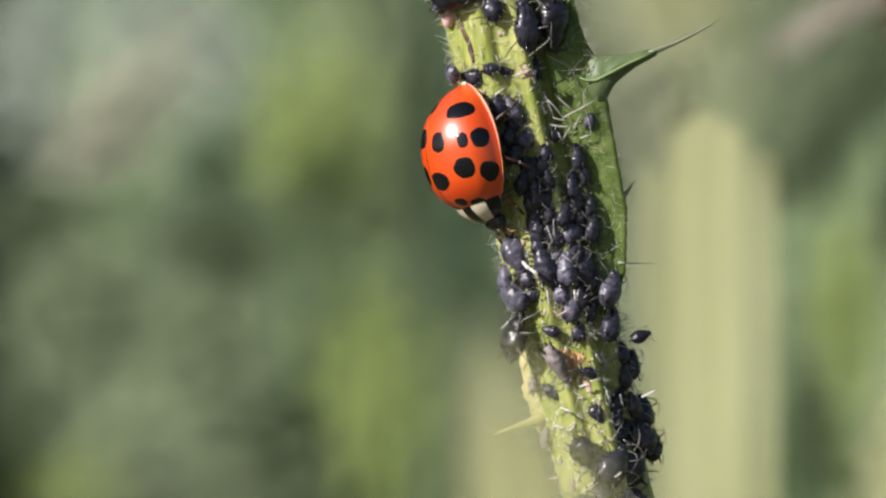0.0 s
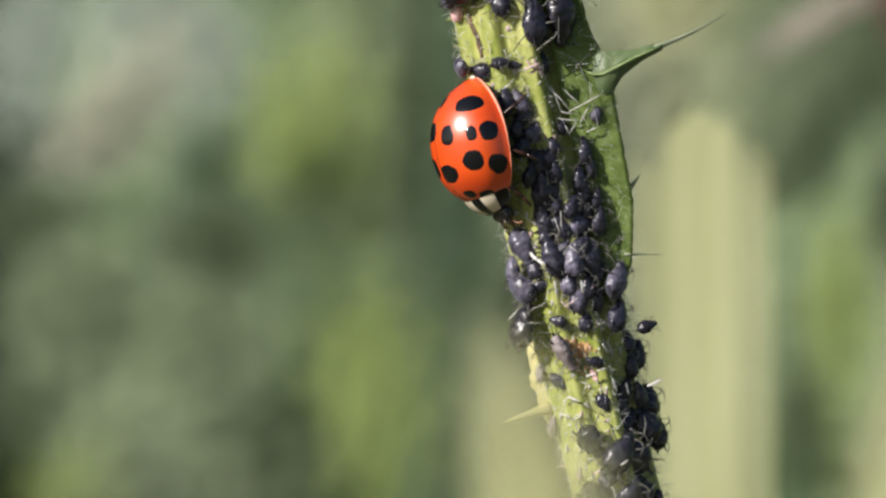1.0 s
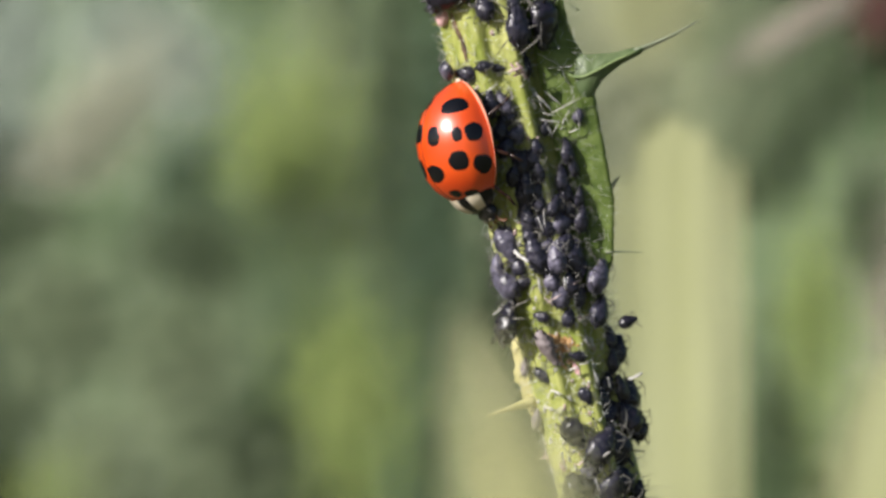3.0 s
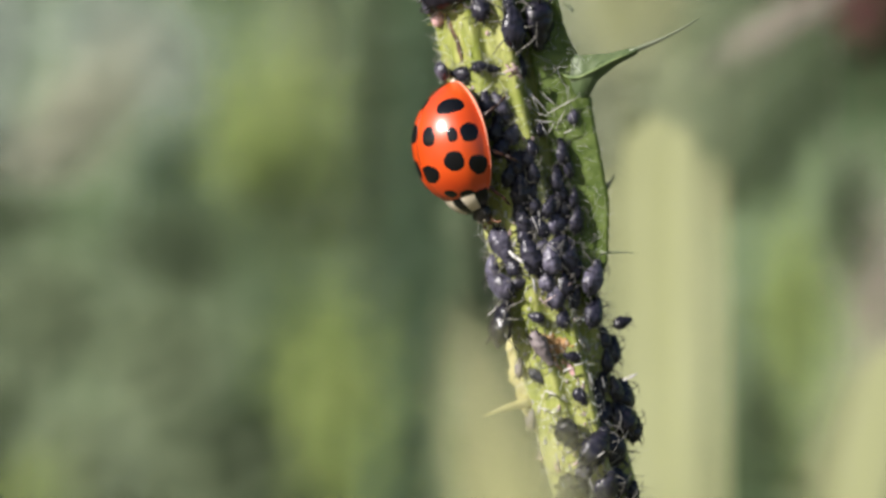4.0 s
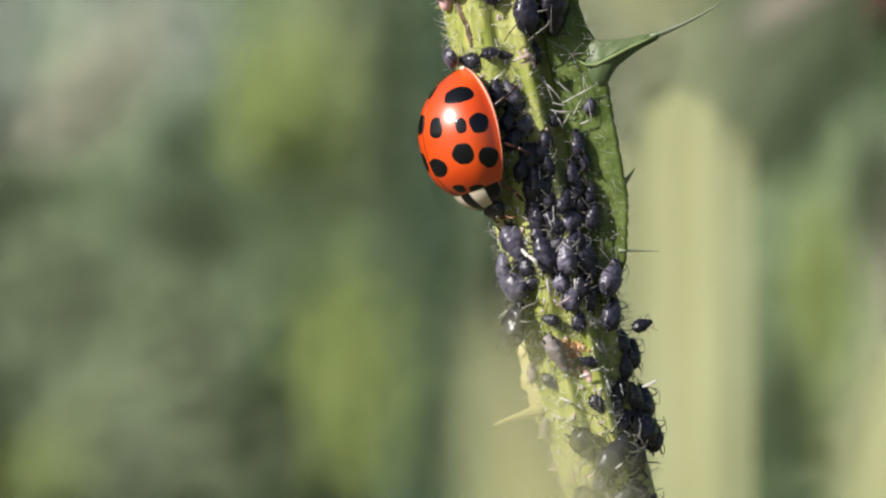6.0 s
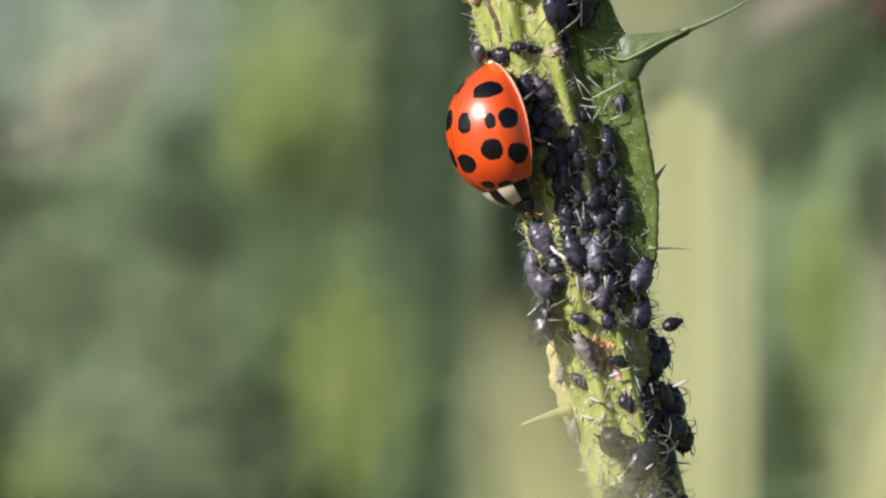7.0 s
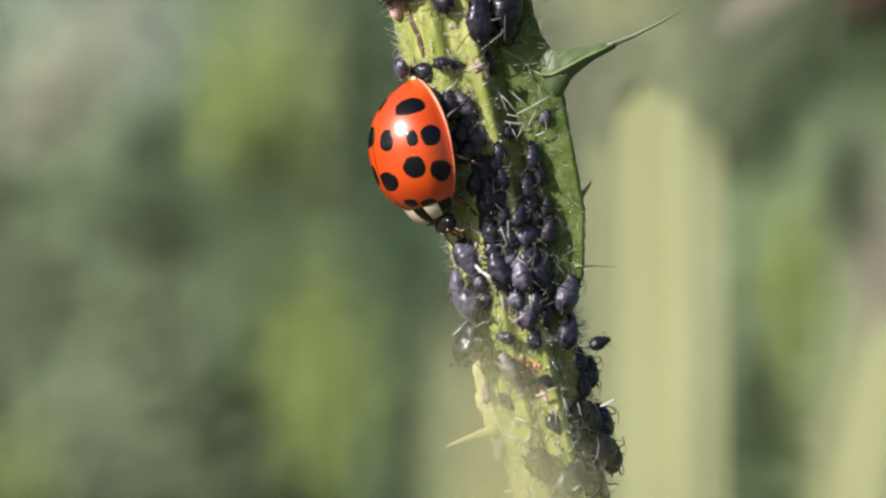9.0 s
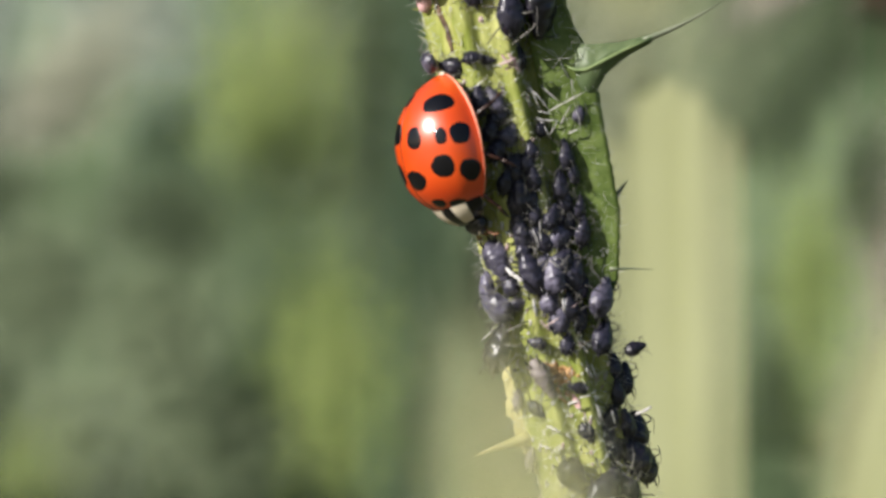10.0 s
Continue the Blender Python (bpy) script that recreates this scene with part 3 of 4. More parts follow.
def aphid(kind, x, z, length, width, heading, lift=0.0):
    """One aphid on the stem's skin. heading: degrees, 0 to the right, 90 up, of the head."""
    deg = foot(x, z)
    p, n = skin(z, deg, lift)
    if abs(x - axis(z)[0]) > radius(z):
        p.x += (x - axis(z)[0]) - math.copysign(radius(z), x - axis(z)[0])
    if abs(x - axis(z)[0]) > 0.7 * radius(z) and z > -4:
        p.y = min(p.y, -0.40 if x > axis(z)[0] else -0.05)
    n = (n + Vector((0, -0.65 if abs(x - axis(z)[0]) < radius(z) + 0.3 else -4, 0))).normalized()
    h = Vector((math.cos(radians(heading)), 0, math.sin(radians(heading))))
    h = (h - n * h.dot(n)).normalized()
    side = n.cross(h)
    n = (n + side * rnd.gauss(0, 0.28) + h * rnd.gauss(0, 0.16)).normalized()
    h = (h - n * h.dot(n)).normalized()
    side = n.cross(h)
    length, wid = length * 1.10, width * 1.04 / 0.62
    scale = Matrix.Diagonal((length, wid, (wid + length) / 2 * 0.9, 1))
    p = p - n * 0.10 * wid
    m = Matrix.Translation(site(*p)) @ Matrix((h, side, n)).transposed().to_4x4() @ scale
    if kind in used:
        ob = copy_thing(KINDS[kind], m)
        ob.matrix_basis = m
        return ob
    used.add(kind)
    KINDS[kind].matrix_basis = m
    return KINDS[kind]


aphid("b", 3.47, 10.74, 2.20, 1.22, 95)
aphid("g", 4.72, 10.82, 2.40, 1.50, 268)
aphid("g", 0.69, 12.32, 2.45, 1.20, 8)
aphid("b", 2.16, 11.66, 1.47, 0.93, 105)
aphid("w", -0.02, 11.88, 1.09, 0.71, 30)
aphid("b", 3.50, 11.99, 1.63, 0.82, 100)
aphid("w", 0.37, 8.72, 1.14, 0.82, 170)
aphid("b", 1.24, 8.47, 1.09, 0.71, 175)
aphid("b", 2.19, 8.72, 0.82, 0.65, 10)
aphid("b", 2.79, 8.72, 0.65, 0.41, 0)
aphid("b", 4.34, 8.88, 1.14, 0.54, 100)
aphid("w", 3.04, 6.98, 1.25, 0.76, 120)
aphid("b", 2.49, 6.98, 1.25, 0.82, 100)
aphid("b", 3.23, 6.27, 1.04, 0.82, 30)
aphid("w", 3.63, 5.56, 0.98, 0.82, 60)
aphid("b", 2.90, 5.72, 0.93, 0.71, 80)
aphid("b", 4.51, 4.91, 0.82, 0.60, 110)
aphid("b", 3.96, 4.14, 1.20, 0.82, 80)
aphid("b", 4.32, 3.05, 1.69, 0.87, 95)
aphid("b", 4.29, 1.36, 1.42, 0.82, 90)
aphid("b", 6.03, 4.69, 1.31, 0.71, 95)
aphid("b", 6.11, 3.38, 1.36, 0.76, 90)
aphid("w", 6.14, 2.21, 0.93, 0.76, 100)
aphid("b", 6.74, 1.47, 1.25, 0.71, 85)
aphid("w", 5.81, 1.20, 1.20, 1.04, 20)
aphid("b", 5.90, 0.22, 1.14, 0.98, 60)
aphid("w", 3.23, 0.17, 1.80, 1.09, 300)
aphid("b", 4.64, -0.16, 2.02, 1.04, 110)
aphid("w", 5.57, -0.43, 1.47, 0.93, 100)
aphid("b", 6.79, -0.35, 1.69, 1.04, 82)
aphid("w", 5.38, -1.41, 1.20, 0.76, 95)
aphid("w", 3.31, -1.52, 1.80, 1.14, 150)
aphid("w", 5.84, -2.23, 1.25, 0.87, 70)
aphid("b", 6.14, -1.71, 1.09, 0.76, 100)
aphid("w", 7.50, -1.30, 1.69, 1.04, 60)
aphid("b", 7.09, -2.23, 1.20, 0.71, 70)
aphid("b", 7.67, -3.05, 1.63, 0.93, 55)
aphid("g", 3.58, -3.54, 2.10, 1.36, 87)
aphid("b", 4.91, -3.21, 0.82, 0.54, 170)
aphid("b", 6.14, -3.27, 0.98, 0.65, 80)
aphid("g", 9.14, -3.54, 0.93, 0.54, 20)
aphid("b", 8.70, -4.90, 1.42, 0.76, 80)
aphid("p", 5.19, -4.71, 1.80, 0.82, 300)
aphid("b", 6.55, -5.09, 0.87, 0.54, 165)
aphid("p", 4.29, -5.72, 0.93, 0.60, 110)
aphid("b", 4.91, -6.10, 1.04, 0.54, 325)
aphid("b", 6.96, -7.05, 0.87, 0.65, 300)
aphid("b", 8.16, -7.19, 1.47, 0.87, 90)
aphid("g", 9.06, -7.13, 1.63, 1.20, 60)
aphid("g", 9.00, -8.17, 1.69, 1.25, 130)
aphid("g", 9.65, -8.61, 1.47, 0.87, 85)
aphid("p", 4.86, -8.25, 0.98, 0.65, 80)
aphid("g", 6.52, -8.82, 1.53, 1.14, 305)
aphid("b", 7.67, -9.48, 2.02, 1.31, 60)
aphid("g", 8.70, -9.42, 2.07, 1.63, 120)
aphid("g", 6.79, -11.55, 1.63, 1.47, 20)
aphid("b", 8.16, -11.33, 1.69, 1.14, 70)
aphid("g", 8.86, -11.17, 1.53, 1.25, 100)
aphid("b", 9.65, -11.66, 0.98, 0.65, 80)
aphid("b", 7.45, -12.80, 1.91, 1.36, 40)
aphid("b", 9.08, -12.88, 1.91, 1.36, 110)
aphid("b", 4.72, 2.24, 1.09, 0.65, 95)
aphid("b", 3.77, -0.81, 1.09, 0.76, 120)
aphid("w", 2.82, -0.76, 1.09, 0.71, 100)
aphid("b", 8.16, -4.30, 1.09, 0.71, 80)
aphid("b", 3.23, 4.91, 1.09, 0.76, 60)
aphid("b", 3.50, 3.60, 1.09, 0.76, 80)
aphid("b", 6.63, 2.51, 0.98, 0.60, 90)
aphid("b", 8.27, -5.39, 1.09, 0.65, 100)
aphid("b", 8.32, -6.48, 1.09, 0.71, 70)
aphid("w", 7.18, -10.57, 1.09, 0.82, 60)
aphid("b", 5.49, 5.83, 0.76, 0.54, 80)
aphid("w", 6.71, 6.43, 0.71, 0.49, 80)
aphid("b", 6.30, 3.98, 1.09, 0.60, 90)
aphid("b", 6.30, 2.78, 1.09, 0.65, 90)
aphid("b", 6.47, 1.91, 0.98, 0.60, 90)
aphid("b", 5.35, 2.05, 1.05, 0.62, 70)
aphid("b", 4.16, 1.95, 1.15, 0.78, 80)
aphid("b", 4.75, 1.42, 1.05, 0.72, 60)
aphid("b", 3.95, 2.72, 1.15, 0.72, 105)
aphid("b", 4.55, 2.85, 1.05, 0.66, 75)
aphid("b", 3.72, 4.35, 1.10, 0.78, 110)
aphid("b", 4.45, 4.40, 1.00, 0.66, 85)
aphid("b", 5.10, 1.05, 0.95, 0.70, 130)
aphid("w", 5.05, 0.10, 1.00, 0.72, 60)
aphid("b", 6.38, 0.62, 1.05, 0.66, 120)
aphid("b", 4.30, 0.72, 1.00, 0.70, 60)
aphid("b", 6.35, -0.95, 1.05, 0.66, 130)
aphid("b", 4.05, -1.55, 0.95, 0.62, 20)
aphid("b", 4.66, 3.75, 1.10, 0.66, 100)
aphid("b", 7.05, -0.95, 1.00, 0.62, 60)
aphid("b", 8.60, -6.75, 1.30, 0.85, 120)
aphid("b", 8.55, -7.95, 1.30, 0.90, 50)


# ---- shed skins, wax and pale scraps ----
def shed(label, *sticks, r=0.06, y=None, mat=HUSK, out=0.45):
    """A cast skin: thin white legs and shell scraps lying on the stem."""
    top = thing("shed_skin", label, "shed skin", pose(0, 0, HEIGHT), group="shed aphid skins")
    for x0, z0, x1, z1 in sticks:
        ends = []
        for x, z in ((x0, z0), (x1, z1)):
            q, d = skin(z, foot(x, z), out)
            ends.append(Vector((x, q.y if y is None else y + rnd.uniform(-0.12, 0.12), z)))
        bm = bmesh.new()
        v = ends[1] - ends[0]
        tube(bm, bend(ends[0], ends[1], (v.z * rnd.uniform(-0.06, 0.06), -0.06, v.x * rnd.uniform(-0.06, 0.06)), 5), [r * 0.5, r * 0.8, r * 0.6, r, r * 0.6, r * 0.3], 6, 0.5)
        part("leg", bm, mat, top)
    return top


shed("white cast skin with splayed legs on the stem", (5.02, 7.65, 5.86, 6.91), (4.48, 7.78, 5.02, 6.48), (4.70, 7.37, 5.38, 6.56), (5.38, 6.56, 6.87, 7.37), (4.75, 6.26, 5.73, 6.18), (4.92, 6.56, 5.57, 6.45), (5.02, 6.15, 5.38, 5.48), (5.73, 6.18, 5.38, 5.53), (6.32, 6.83, 5.78, 5.75), (6.19, 5.61, 6.65, 5.80), r=0.052, y=-0.66)
shed("thin white cast leg on the stem", (3.42, 9.54, 4.18, 9.51), (3.85, 11.44, 4.18, 10.35), r=0.06)
shed("pinkish white crumpled cast skin", (3.36, 8.88, 3.80, 8.39), (3.63, 8.94, 4.07, 8.45), (3.85, 8.61, 4.18, 8.17), (3.25, 8.50, 3.96, 8.77), (3.50, 8.28, 4.12, 8.56), r=0.13, y=-1.35, mat=ROSY)
shed("white cast leg on the stem", (4.32, 8.83, 5.16, 9.05), (4.94, 9.10, 5.27, 8.50), r=0.045)
shed("bright white cast scrap standing off the stem", (9.03, -6.26, 9.71, -5.94), r=0.13, y=-0.5)
shed("white cast scrap on the stem", (7.39, -5.94, 7.61, -6.53), (6.90, -4.30, 7.23, -4.74), (7.18, -4.19, 7.45, -4.85), r=0.09)
shed("white cast scrap between aphids", (4.67, -1.36, 4.83, -2.12), r=0.12, out=0.8)
shed("white cast scrap between aphids", (5.90, -1.36, 5.98, -1.96), r=0.12, out=0.95)
# pale sticks for a white drop and a highlight on the prey
shed("white drop and highlight on an aphid", (3.85, -0.35, 4.23, -0.65), (3.53, -0.05, 3.91, -0.43), r=0.12, out=1.05)
shed("white cast legs among aphids", (4.62, 1.58, 4.89, 0.82), (4.94, 1.91, 5.00, 1.04), (5.05, -0.16, 5.32, 0.28), (5.32, 0.28, 5.81, -0.11), r=0.055, out=1.05)
shed("white cast scraps low on the stem", (5.81, -9.75, 6.03, -10.62), (5.27, -6.75, 5.81, -6.97), (5.41, -7.98, 5.81, -7.52), (6.14, -5.80, 6.63, -5.66), (5.13, -9.75, 5.41, -10.57), r=0.08)
shed("thin white cast leg on the stem", (2.98, -2.67, 3.42, -2.12), (2.55, -3.21, 3.09, -2.67), (3.77, -2.12, 3.63, -2.88), r=0.05)
shed("fine white threads like cobweb on the wing", (4.59, 9.46, 5.81, 8.77), (5.81, 8.77, 6.36, 7.68), (6.36, 7.68, 6.69, 6.21), (5.81, 8.77, 5.41, 9.21), (5.81, 8.77, 6.20, 9.21), (5.81, 8.77, 6.41, 8.83), (5.81, 8.77, 5.54, 8.34), (5.81, 8.77, 5.21, 8.72), r=0.018, y=-0.62)
shed("thin white threads beside the cast skin", (6.32, 7.92, 6.54, 6.56), (6.54, 6.56, 6.70, 5.60), (4.3, 7.9, 4.6, 7.3), r=0.03, y=-0.66)
# more cast scraps; over the aphids they also stand in for small highlights
shed("pinkish white cast legs lying over aphids", (5.10, -2.55, 5.75, -2.15), (4.95, -2.30, 5.45, -2.75), (6.35, -1.70, 6.75, -1.45), (6.95, -1.20, 7.10, -0.75), (7.30, -2.85, 7.55, -3.35), r=0.06, out=0.95, mat=ROSY)
shed("pinkish white crumpled cast skin", (5.02, -9.85, 5.22, -10.45), (4.85, -10.15, 5.30, -10.05), (5.72, -10.25, 6.05, -10.75), (5.95, -10.10, 5.85, -10.85), (6.55, -10.35, 6.95, -10.10), r=0.12, mat=ROSY)
shed("white cast legs between dark aphids", (8.05, -6.15, 8.20, -6.70), (8.62, -5.55, 9.00, -5.35), (8.20, -8.25, 8.55, -8.50), (7.35, -10.95, 7.55, -11.60), (7.75, -9.90, 8.10, -9.65), r=0.07, out=0.95)
shed("white cast scraps low on the stem", (5.00, -7.60, 5.45, -7.75), (5.65, -8.00, 5.85, -8.45), (5.05, -7.05, 5.35, -6.80), (6.05, -7.05, 6.40, -7.30), r=0.07)
shed("thin white leg over the stem", (1.73, 7.36, 2.76, 7.96), (6.63, -5.53, 7.18, -5.39), r=0.06)
for x, z, a, b in ((0.12, 11.25, 0.34, 0.50),):
    q, d = skin(z, foot(x, z), 0.3)
    bm = bmesh.new()
    blob(bm, (0, 0, 0), (a, 0.3, b), 0.12, 14, 9)
    tagged(part("insect_egg", bm, PINK), "smooth pink oval egg stuck to the stem", "egg").location = site(x, q.y, z)


# ---- the meadow behind and the blade in front ----
leaf_rng = random.Random(21)


def leaflet(bm, c, d, n, size, wide):
    """A small thick pointed leaf."""
    side = d.cross(n).normalized()
    tips = [c + d * size * 0.5, c - d * size * 0.5, c + side * size * wide * 0.5, c - side * size * wide * 0.5, c + n * size * 0.06, c - n * size * 0.04]
    a, b, l, r, u, w = (bm.verts.new(p) for p in tips)
    for f in ((a, l, u), (l, b, u), (b, r, u), (r, a, u), (l, a, w), (b, l, w), (r, b, w), (a, r, w)):
        bm.faces.new(f)


def plant(label, mat, x, y, z, w, h, lean=0.0, count=4600, dense=0.66, name="meadow_plant", group="meadow plants behind the stem"):
    """A loose spray of small leaves about w wide and h long with its middle at (x, y, z), on a stalk that grows from the ground."""
    top = thing(name, label, "plant", pose(x * MM, y * MM, 0), group=group)
    mid = Vector((0, 0, z + HEIGHT / MM))
    lean_r = radians(lean)
    along, sidew = Vector((math.sin(lean_r), 0, math.cos(lean_r))), Vector((math.cos(lean_r), 0, -math.sin(lean_r)))
    bm = bmesh.new()
    size = 0.42 * math.sqrt(w * h) * (60 / count) ** 0.5 * dense
    for i in range(count):
        far, turned = (0.21, 0.30)[i % 2] * math.sqrt(-2 * math.log(1 - 0.985 * (i * 0.7549 % 1))), leaf_rng.uniform(0, 2 * math.pi)
        c = mid + along * far * math.cos(turned) * h + sidew * far * math.sin(turned) * w + Vector((0, leaf_rng.gauss(0, 0.05) * w, 0))
        n = Vector((leaf_rng.gauss(-0.3, 0.2), -1, leaf_rng.gauss(0.2, 0.2))).normalized()
        d = (along + Vector((leaf_rng.gauss(0, 0.7), leaf_rng.gauss(0, 0.4), leaf_rng.gauss(0, 0.3))))
        d = (d - n * d.dot(n)).normalized()
        leaflet(bm, c, d, n, size * leaf_rng.uniform(0.7, 1.4), leaf_rng.uniform(0.35, 0.6))
    part("foliage", bm, mat, top, smooth=False)["kind"] = "stuff"
    bm = bmesh.new()
    tube(bm, bend((leaf_rng.uniform(-9, 9), 8, -20), mid + along * h * 0.4, (leaf_rng.uniform(-4, 4), 3, 0), 12), [0.34 - 0.02 * k for k in range(13)], 6)
    part("stalk", bm, mat, top)
    return top


def stalk(label, mat, x, y, z, w, h, lean=0.0):
    """A clump of dry upright leaves about w wide, the broadest one with its tip at (x, y, z)."""
    top = thing("dry_leaf_clump", label, "plant", pose(x * MM, y * MM, 0), group="dry leaf clumps")
    k = math.tan(radians(lean))
    fringe = []
    for n in range(72):
        u = (n // 2 + leaf_rng.uniform(0, 1)) / 36
        fringe.append(((0.27 + 0.34 * u ** 1.5) * (1 if n % 2 else -1), leaf_rng.uniform(0.005, 0.012), 0.1 + 0.25 * u + abs(leaf_rng.gauss(0, 0.2))))
    for off, wide, drop in [(0, 0.56, 0), (0.20, 0.24, 0.12), (-0.20, 0.24, 0.1)] + fringe:
        top_z = z + HEIGHT / MM - drop * w
        bm = bmesh.new()
        rows = []
        for i in range(25):
            d = (top_z + 12) * (i / 24) ** 1.7
            half = w * wide * 0.5 * min(1.0, 0.12 + d / (w * wide * 0.8)) ** 0.6
            mid = off * w * (1 - 0.3 * d / top_z) - k * 90 * (1 - math.exp(-d / 90))
            rows.append([Vector((mid + half * c, -0.02 * w * wide * (1 - c * c) - (0.2 * w if off > 0 else 0), top_z - d)) for c in (-1, -0.6, -0.2, 0.2, 0.6, 1)])
        slab(bm, rows, 0.02 * w)
        part("leaf", bm, mat, top, smooth=False)
    return top


def tuft(label, mat, x, y, z, w, h, lean=0.0, count=60, thick=1.0, name="dry_grass_tuft", spread=1.1, flat=0.05):
    """A veil of strands about w wide whose tops reach (x, y, z) and thin out over h, growing from the ground."""
    top = thing(name, label, "grass", pose(x * MM, y * MM, 0), group="grass tufts")
    top_z = z + HEIGHT / MM
    k = math.tan(radians(lean))
    for i in range(count):
        bm = bmesh.new()
        g = ((i * 0.61803) % 1 + (i * 0.75488) % 1 - 1) * 0.7 * spread
        side = g * w
        high = top_z - h * (abs(g) * 1.2 + leaf_rng.uniform(0, 1) ** 1.1)
        dy = leaf_rng.gauss(0, flat) * w
        wob = leaf_rng.gauss(0, 0.01) * w
        pts = []
        for i in range(9):
            u = i / 8
            zz = high - (high + 12) * u ** 1.7
            d = top_z - zz
            pts.append((side * (1 - 0.4 * u) - k * 90 * (1 - math.exp(-d / 90)) + wob * math.sin(9 * u), dy * (1 - 0.4 * u), zz))
        r = thick * leaf_rng.uniform(0.6, 1.3)
        tube(bm, pts, [r * 0.15, r * 0.7, r, r, r, r, r, r, r * 0.9], 5)
        part("awn", bm, mat, top)
    return top


stalk("broad blunt pale dry leaf standing upright", REED, 39.6, 420, 21.8, 18.4, 0.0, -1)
stalk("pale dry leaf leaning over", REED, 75.6, 400, -15.5, 11.7, 0.0, 16)
plant("dry straw-coloured meadow plant", STRAW, 46.7, 520, -19.3, 19.0, 84.8, 0)
plant("dry straw-coloured meadow plant", STRAW, 89.1, 560, -41.1, 19.5, 46.0, 15)
# thin strands spread out to imitate the blur of one near blade
front_veil = tuft("blurred pale yellow blade close to the lens, built of fine strands", BLADE, 0.216, -105, -0.6, 2.7, 4.2, -18, count=360, thick=0.038, name="grass_tuft", spread=1.0, flat=0.3)
plant("tall dark green meadow plant", DARK, -7.7, 440, 23.4, 9.6, 67.3, 1, dense=0.56)
plant("tall blue-green meadow plant", BLUE, -1.8, 600, 2.7, 18.2, 109.1, 0, dense=0.7)
plant("tall blue-green meadow plant", BLUE, -5.4, 600, -38.5, 15.8, 60.6, 0, dense=0.7)
plant("dry straw-coloured meadow plant", REED, 46.5, 600, 53.0, 24.0, 24.0, 0)
plant("soft grey-green leafy meadow plant", GREY, 14.5, 615, 2.0, 18.0, 70.0, 0, dense=0.75)
plant("dark green leafy meadow plant", DARK, 76.0, 465, 5.0, 14.0, 26.0, 0, dense=0.56)
plant("pale greenish meadow plant", PALE, 42.8, 640, 56.4, 38.2, 61.2, 0)
plant("pale greenish meadow plant", PALE, 41.5, 640, -9.9, 15.3, 89.2, 0)
plant("yellow-green leafy meadow plant", LIME, -24.5, 470, 19.5, 26.0, 36.0, 4, dense=0.56, count=5200)
plant("yellow-green leafy meadow plant", LIME, -15.0, 470, -26.5, 21.5, 39.0, -4, dense=0.56, count=5200)
plant("yellow-green leafy meadow plant", LIME, 68.1, 480, -12.0, 17.4, 38.9, 5, dense=0.56, count=5200)
plant("yellow-green leafy meadow plant", LIME, -70.1, 480, -43.7, 18.4, 20.5, 30, dense=0.32, count=5200)
plant("silvery green leafy meadow plant", MIST, -59.0, 500, 41.5, 22.0, 23.2, 20)
plant("silvery green leafy meadow plant", MIST, -79.0, 505, 38.0, 17.0, 36.0, 10)
plant("silvery green leafy meadow plant", MIST, -48.0, 500, 35.5, 18.5, 25.0, -15)
plant("soft grey-green leafy meadow plant", GREY, -63.3, 425, -11.0, 22.5, 24.4, 10, dense=0.75)
plant("soft grey-green leafy meadow plant", GREY, -42.7, 425, -18.5, 22.5, 28.1, -10, dense=0.75)
plant("soft grey-green leafy meadow plant", GREY, -31.7, 430, -35.6, 18.9, 18.9, 0, dense=0.75)
plant("soft grey-green leafy meadow plant", GREY, -70.7, 640, -48.1, 35.7, 28.0, 20, dense=0.75)
plant("soft grey-green leafy meadow plant", GREY, -25.3, 700, 44.1, 20.5, 68.4, 3, dense=0.75)
plant("soft grey-green leafy meadow plant", GREY, 68.9, 680, 35.1, 26.7, 40.1, 0, dense=0.75)
plant("dark green leafy meadow plant", DARK, -39.6, 395, 1.6, 16.9, 24.9, 80, dense=0.56)
plant("dark green leafy meadow plant", DARK, -65.5, 395, 4.7, 11.6, 23.2, 85, dense=0.56)
plant("dark green leafy meadow plant", DARK, -71.6, 440, -26.6, 13.5, 19.2, 20, dense=0.56)
plant("dark green leafy meadow plant", DARK, 61.1, 440, 16.6, 11.5, 28.8, 12, dense=0.56)
plant("dark green leafy meadow plant", DARK, 69.0, 460, 27.1, 16.9, 19.9, 20, dense=0.56)
plant("dark green leafy meadow plant", DARK, 57.7, 440, -29.5, 11.5, 26.9, 0, dense=0.56)
plant("dark green leafy meadow plant", DARK, -36.0, 395, -3.0, 11.0, 13.0, 60, dense=0.5)
plant("blue-green leafy meadow plant", BLUE, -51.3, 580, 16.8, 17.7, 23.6, 10, dense=0.7)
plant("blue-green leafy meadow plant", BLUE, -2.8, 560, -45.7, 16.1, 34.5, 0, dense=0.7)
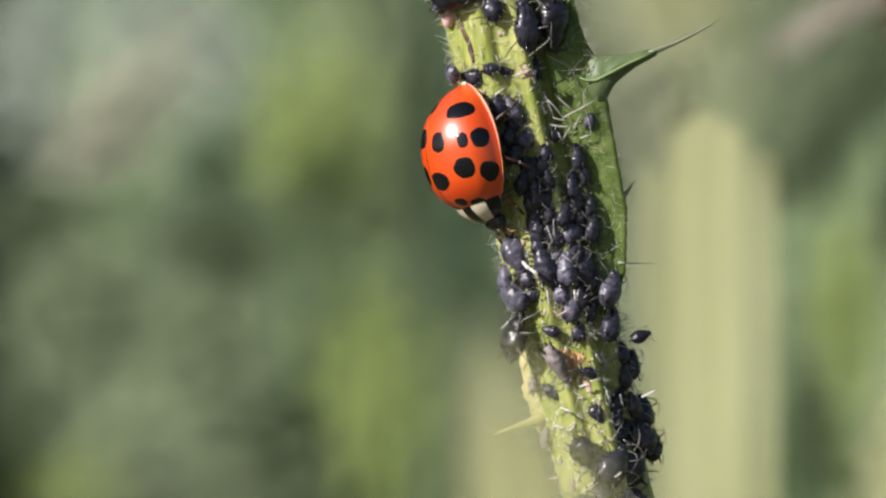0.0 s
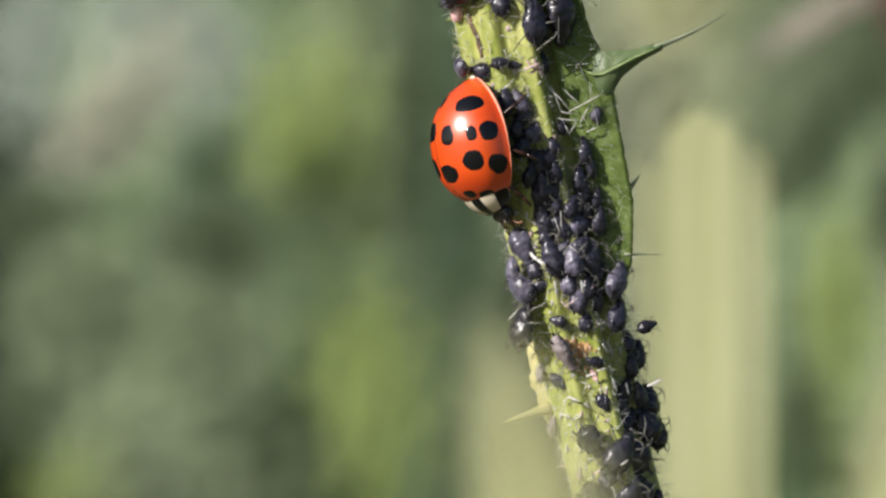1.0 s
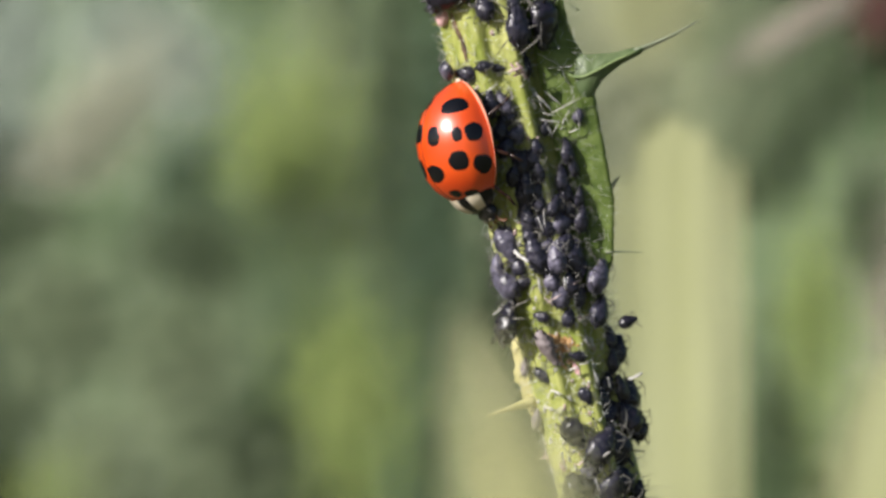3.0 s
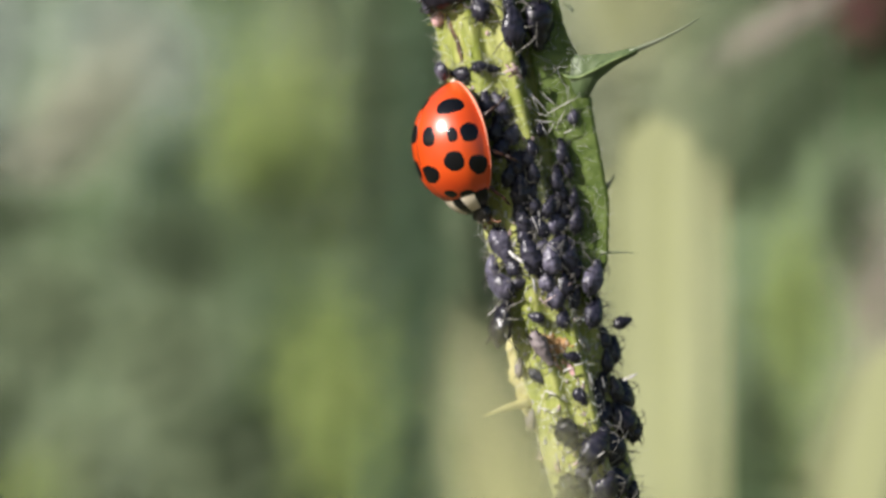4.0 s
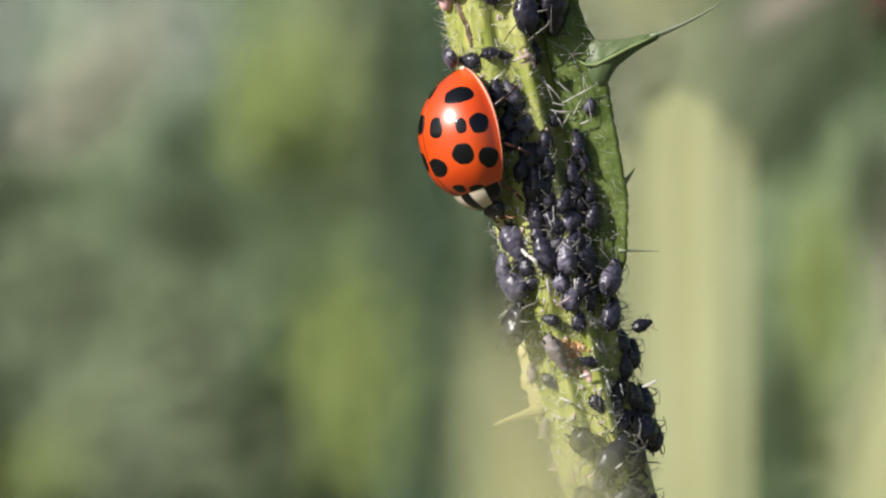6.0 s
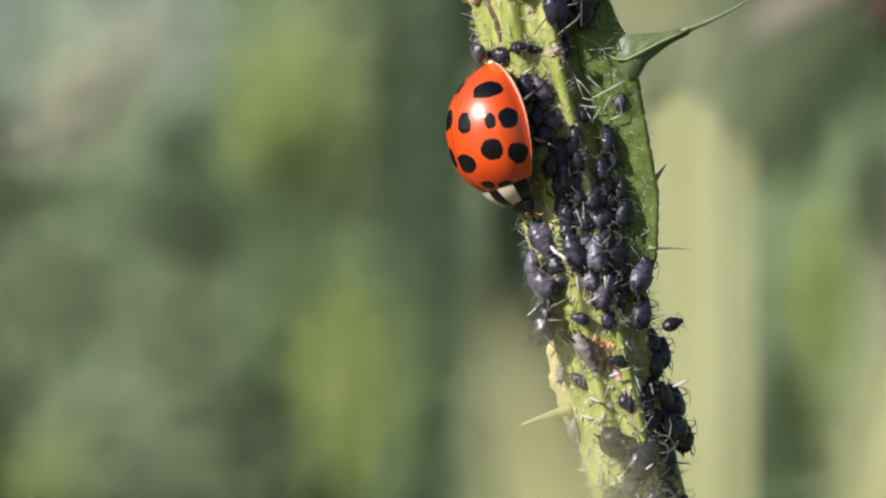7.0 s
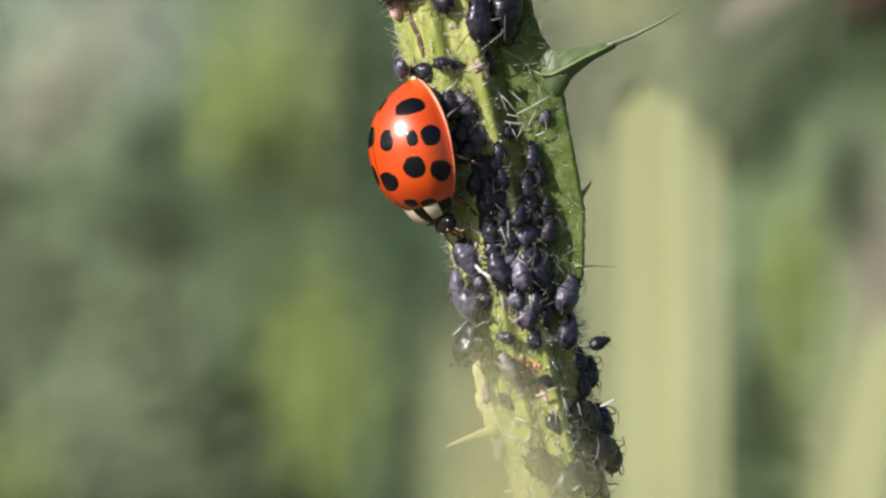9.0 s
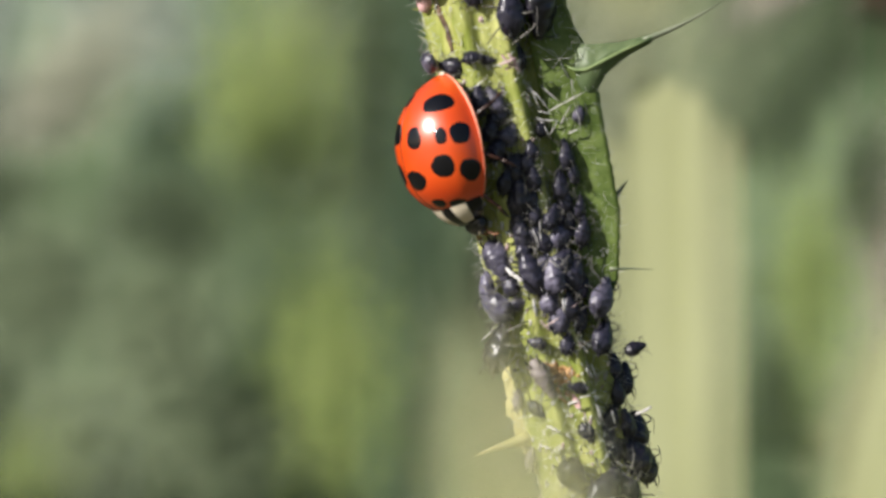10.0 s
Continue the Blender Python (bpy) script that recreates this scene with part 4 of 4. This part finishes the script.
plant("soft grey-green leafy meadow plant", GREY, 68.5, 600, 40.3, 29.1, 31.5, 20, dense=0.75)
plant("pale dry meadow plant", BUFF, 75.3, 560, 46.9, 6.9, 29.9, 60)
plant("pale dry meadow plant", TAN, -58.5, 450, 23.0, 16.0, 33.0, 40)
plant("pale dry meadow plant", BUFF, 97.0, 580, -10.0, 15.3, 42.0, -5)
plant("reddish brown withered meadow plant", RUSSET, 85.9, 520, 46.0, 9.8, 13.0, 20)


# ---- what moves: the ladybird's neck shield and head nod as it eats ----
def motions():
    rest = Vector((2.10, -0.02, 0.22)) * MM
    rows = []
    for t, yaw, nod in ((0.0, -5, 8), (0.5, -4, 7), (1.0, -1, 4), (1.5, 3, 0), (2.0, 0, 4), (2.5, 3, 0), (3.3, 2, 4), (4.0, 0, 2), (4.5, -5, 8),
                        (5.0, -4, 8), (5.5, -2, 6), (6.3, -3, 7), (7.0, -4, 8), (7.5, 1, 4), (8.0, 5, 2), (8.5, 7, -1), (9.0, 9, -3), (9.5, 3, 3), (10.0, -2, 6)):
        rows.append((t, Matrix.Translation(rest) @ pose(0, 0, 0, 0, 15 + 0.8 * nod, 5 + 0.8 * yaw)))
    walk(shield, rows)
    # the blade's veil of strands before the lens sways from its foot
    rows = []
    for t, sway, lift in ((0.0, 0.86, 0.71), (0.5, 1.03, 0.29), (1.0, 0.27, 0.47), (1.5, -0.19, 0.11), (2.0, 0.97, 0.24), (2.5, 0.01, -0.06), (3.8, -0.38, -0.05), (4.0, -0.64, 0.08), (4.5, 0.53, 0.03), (5.0, 0.70, 0.35), (5.5, -0.38, 0.51), (5.7, 0.20, 1.30), (7.0, -1.32, 0.94), (7.5, -0.09, 0.68), (8.0, 0.08, 1.35), (8.5, 0.72, 1.60), (9.0, 0.98, 1.98), (9.5, 0.70, 2.35), (10.0, 0.08, 2.5)):
        rows.append((t, front_veil.matrix_basis @ pose(0, 0, lift * MM, 0, math.degrees(sway / 495), 0)))
    walk(front_veil, rows)


motions()
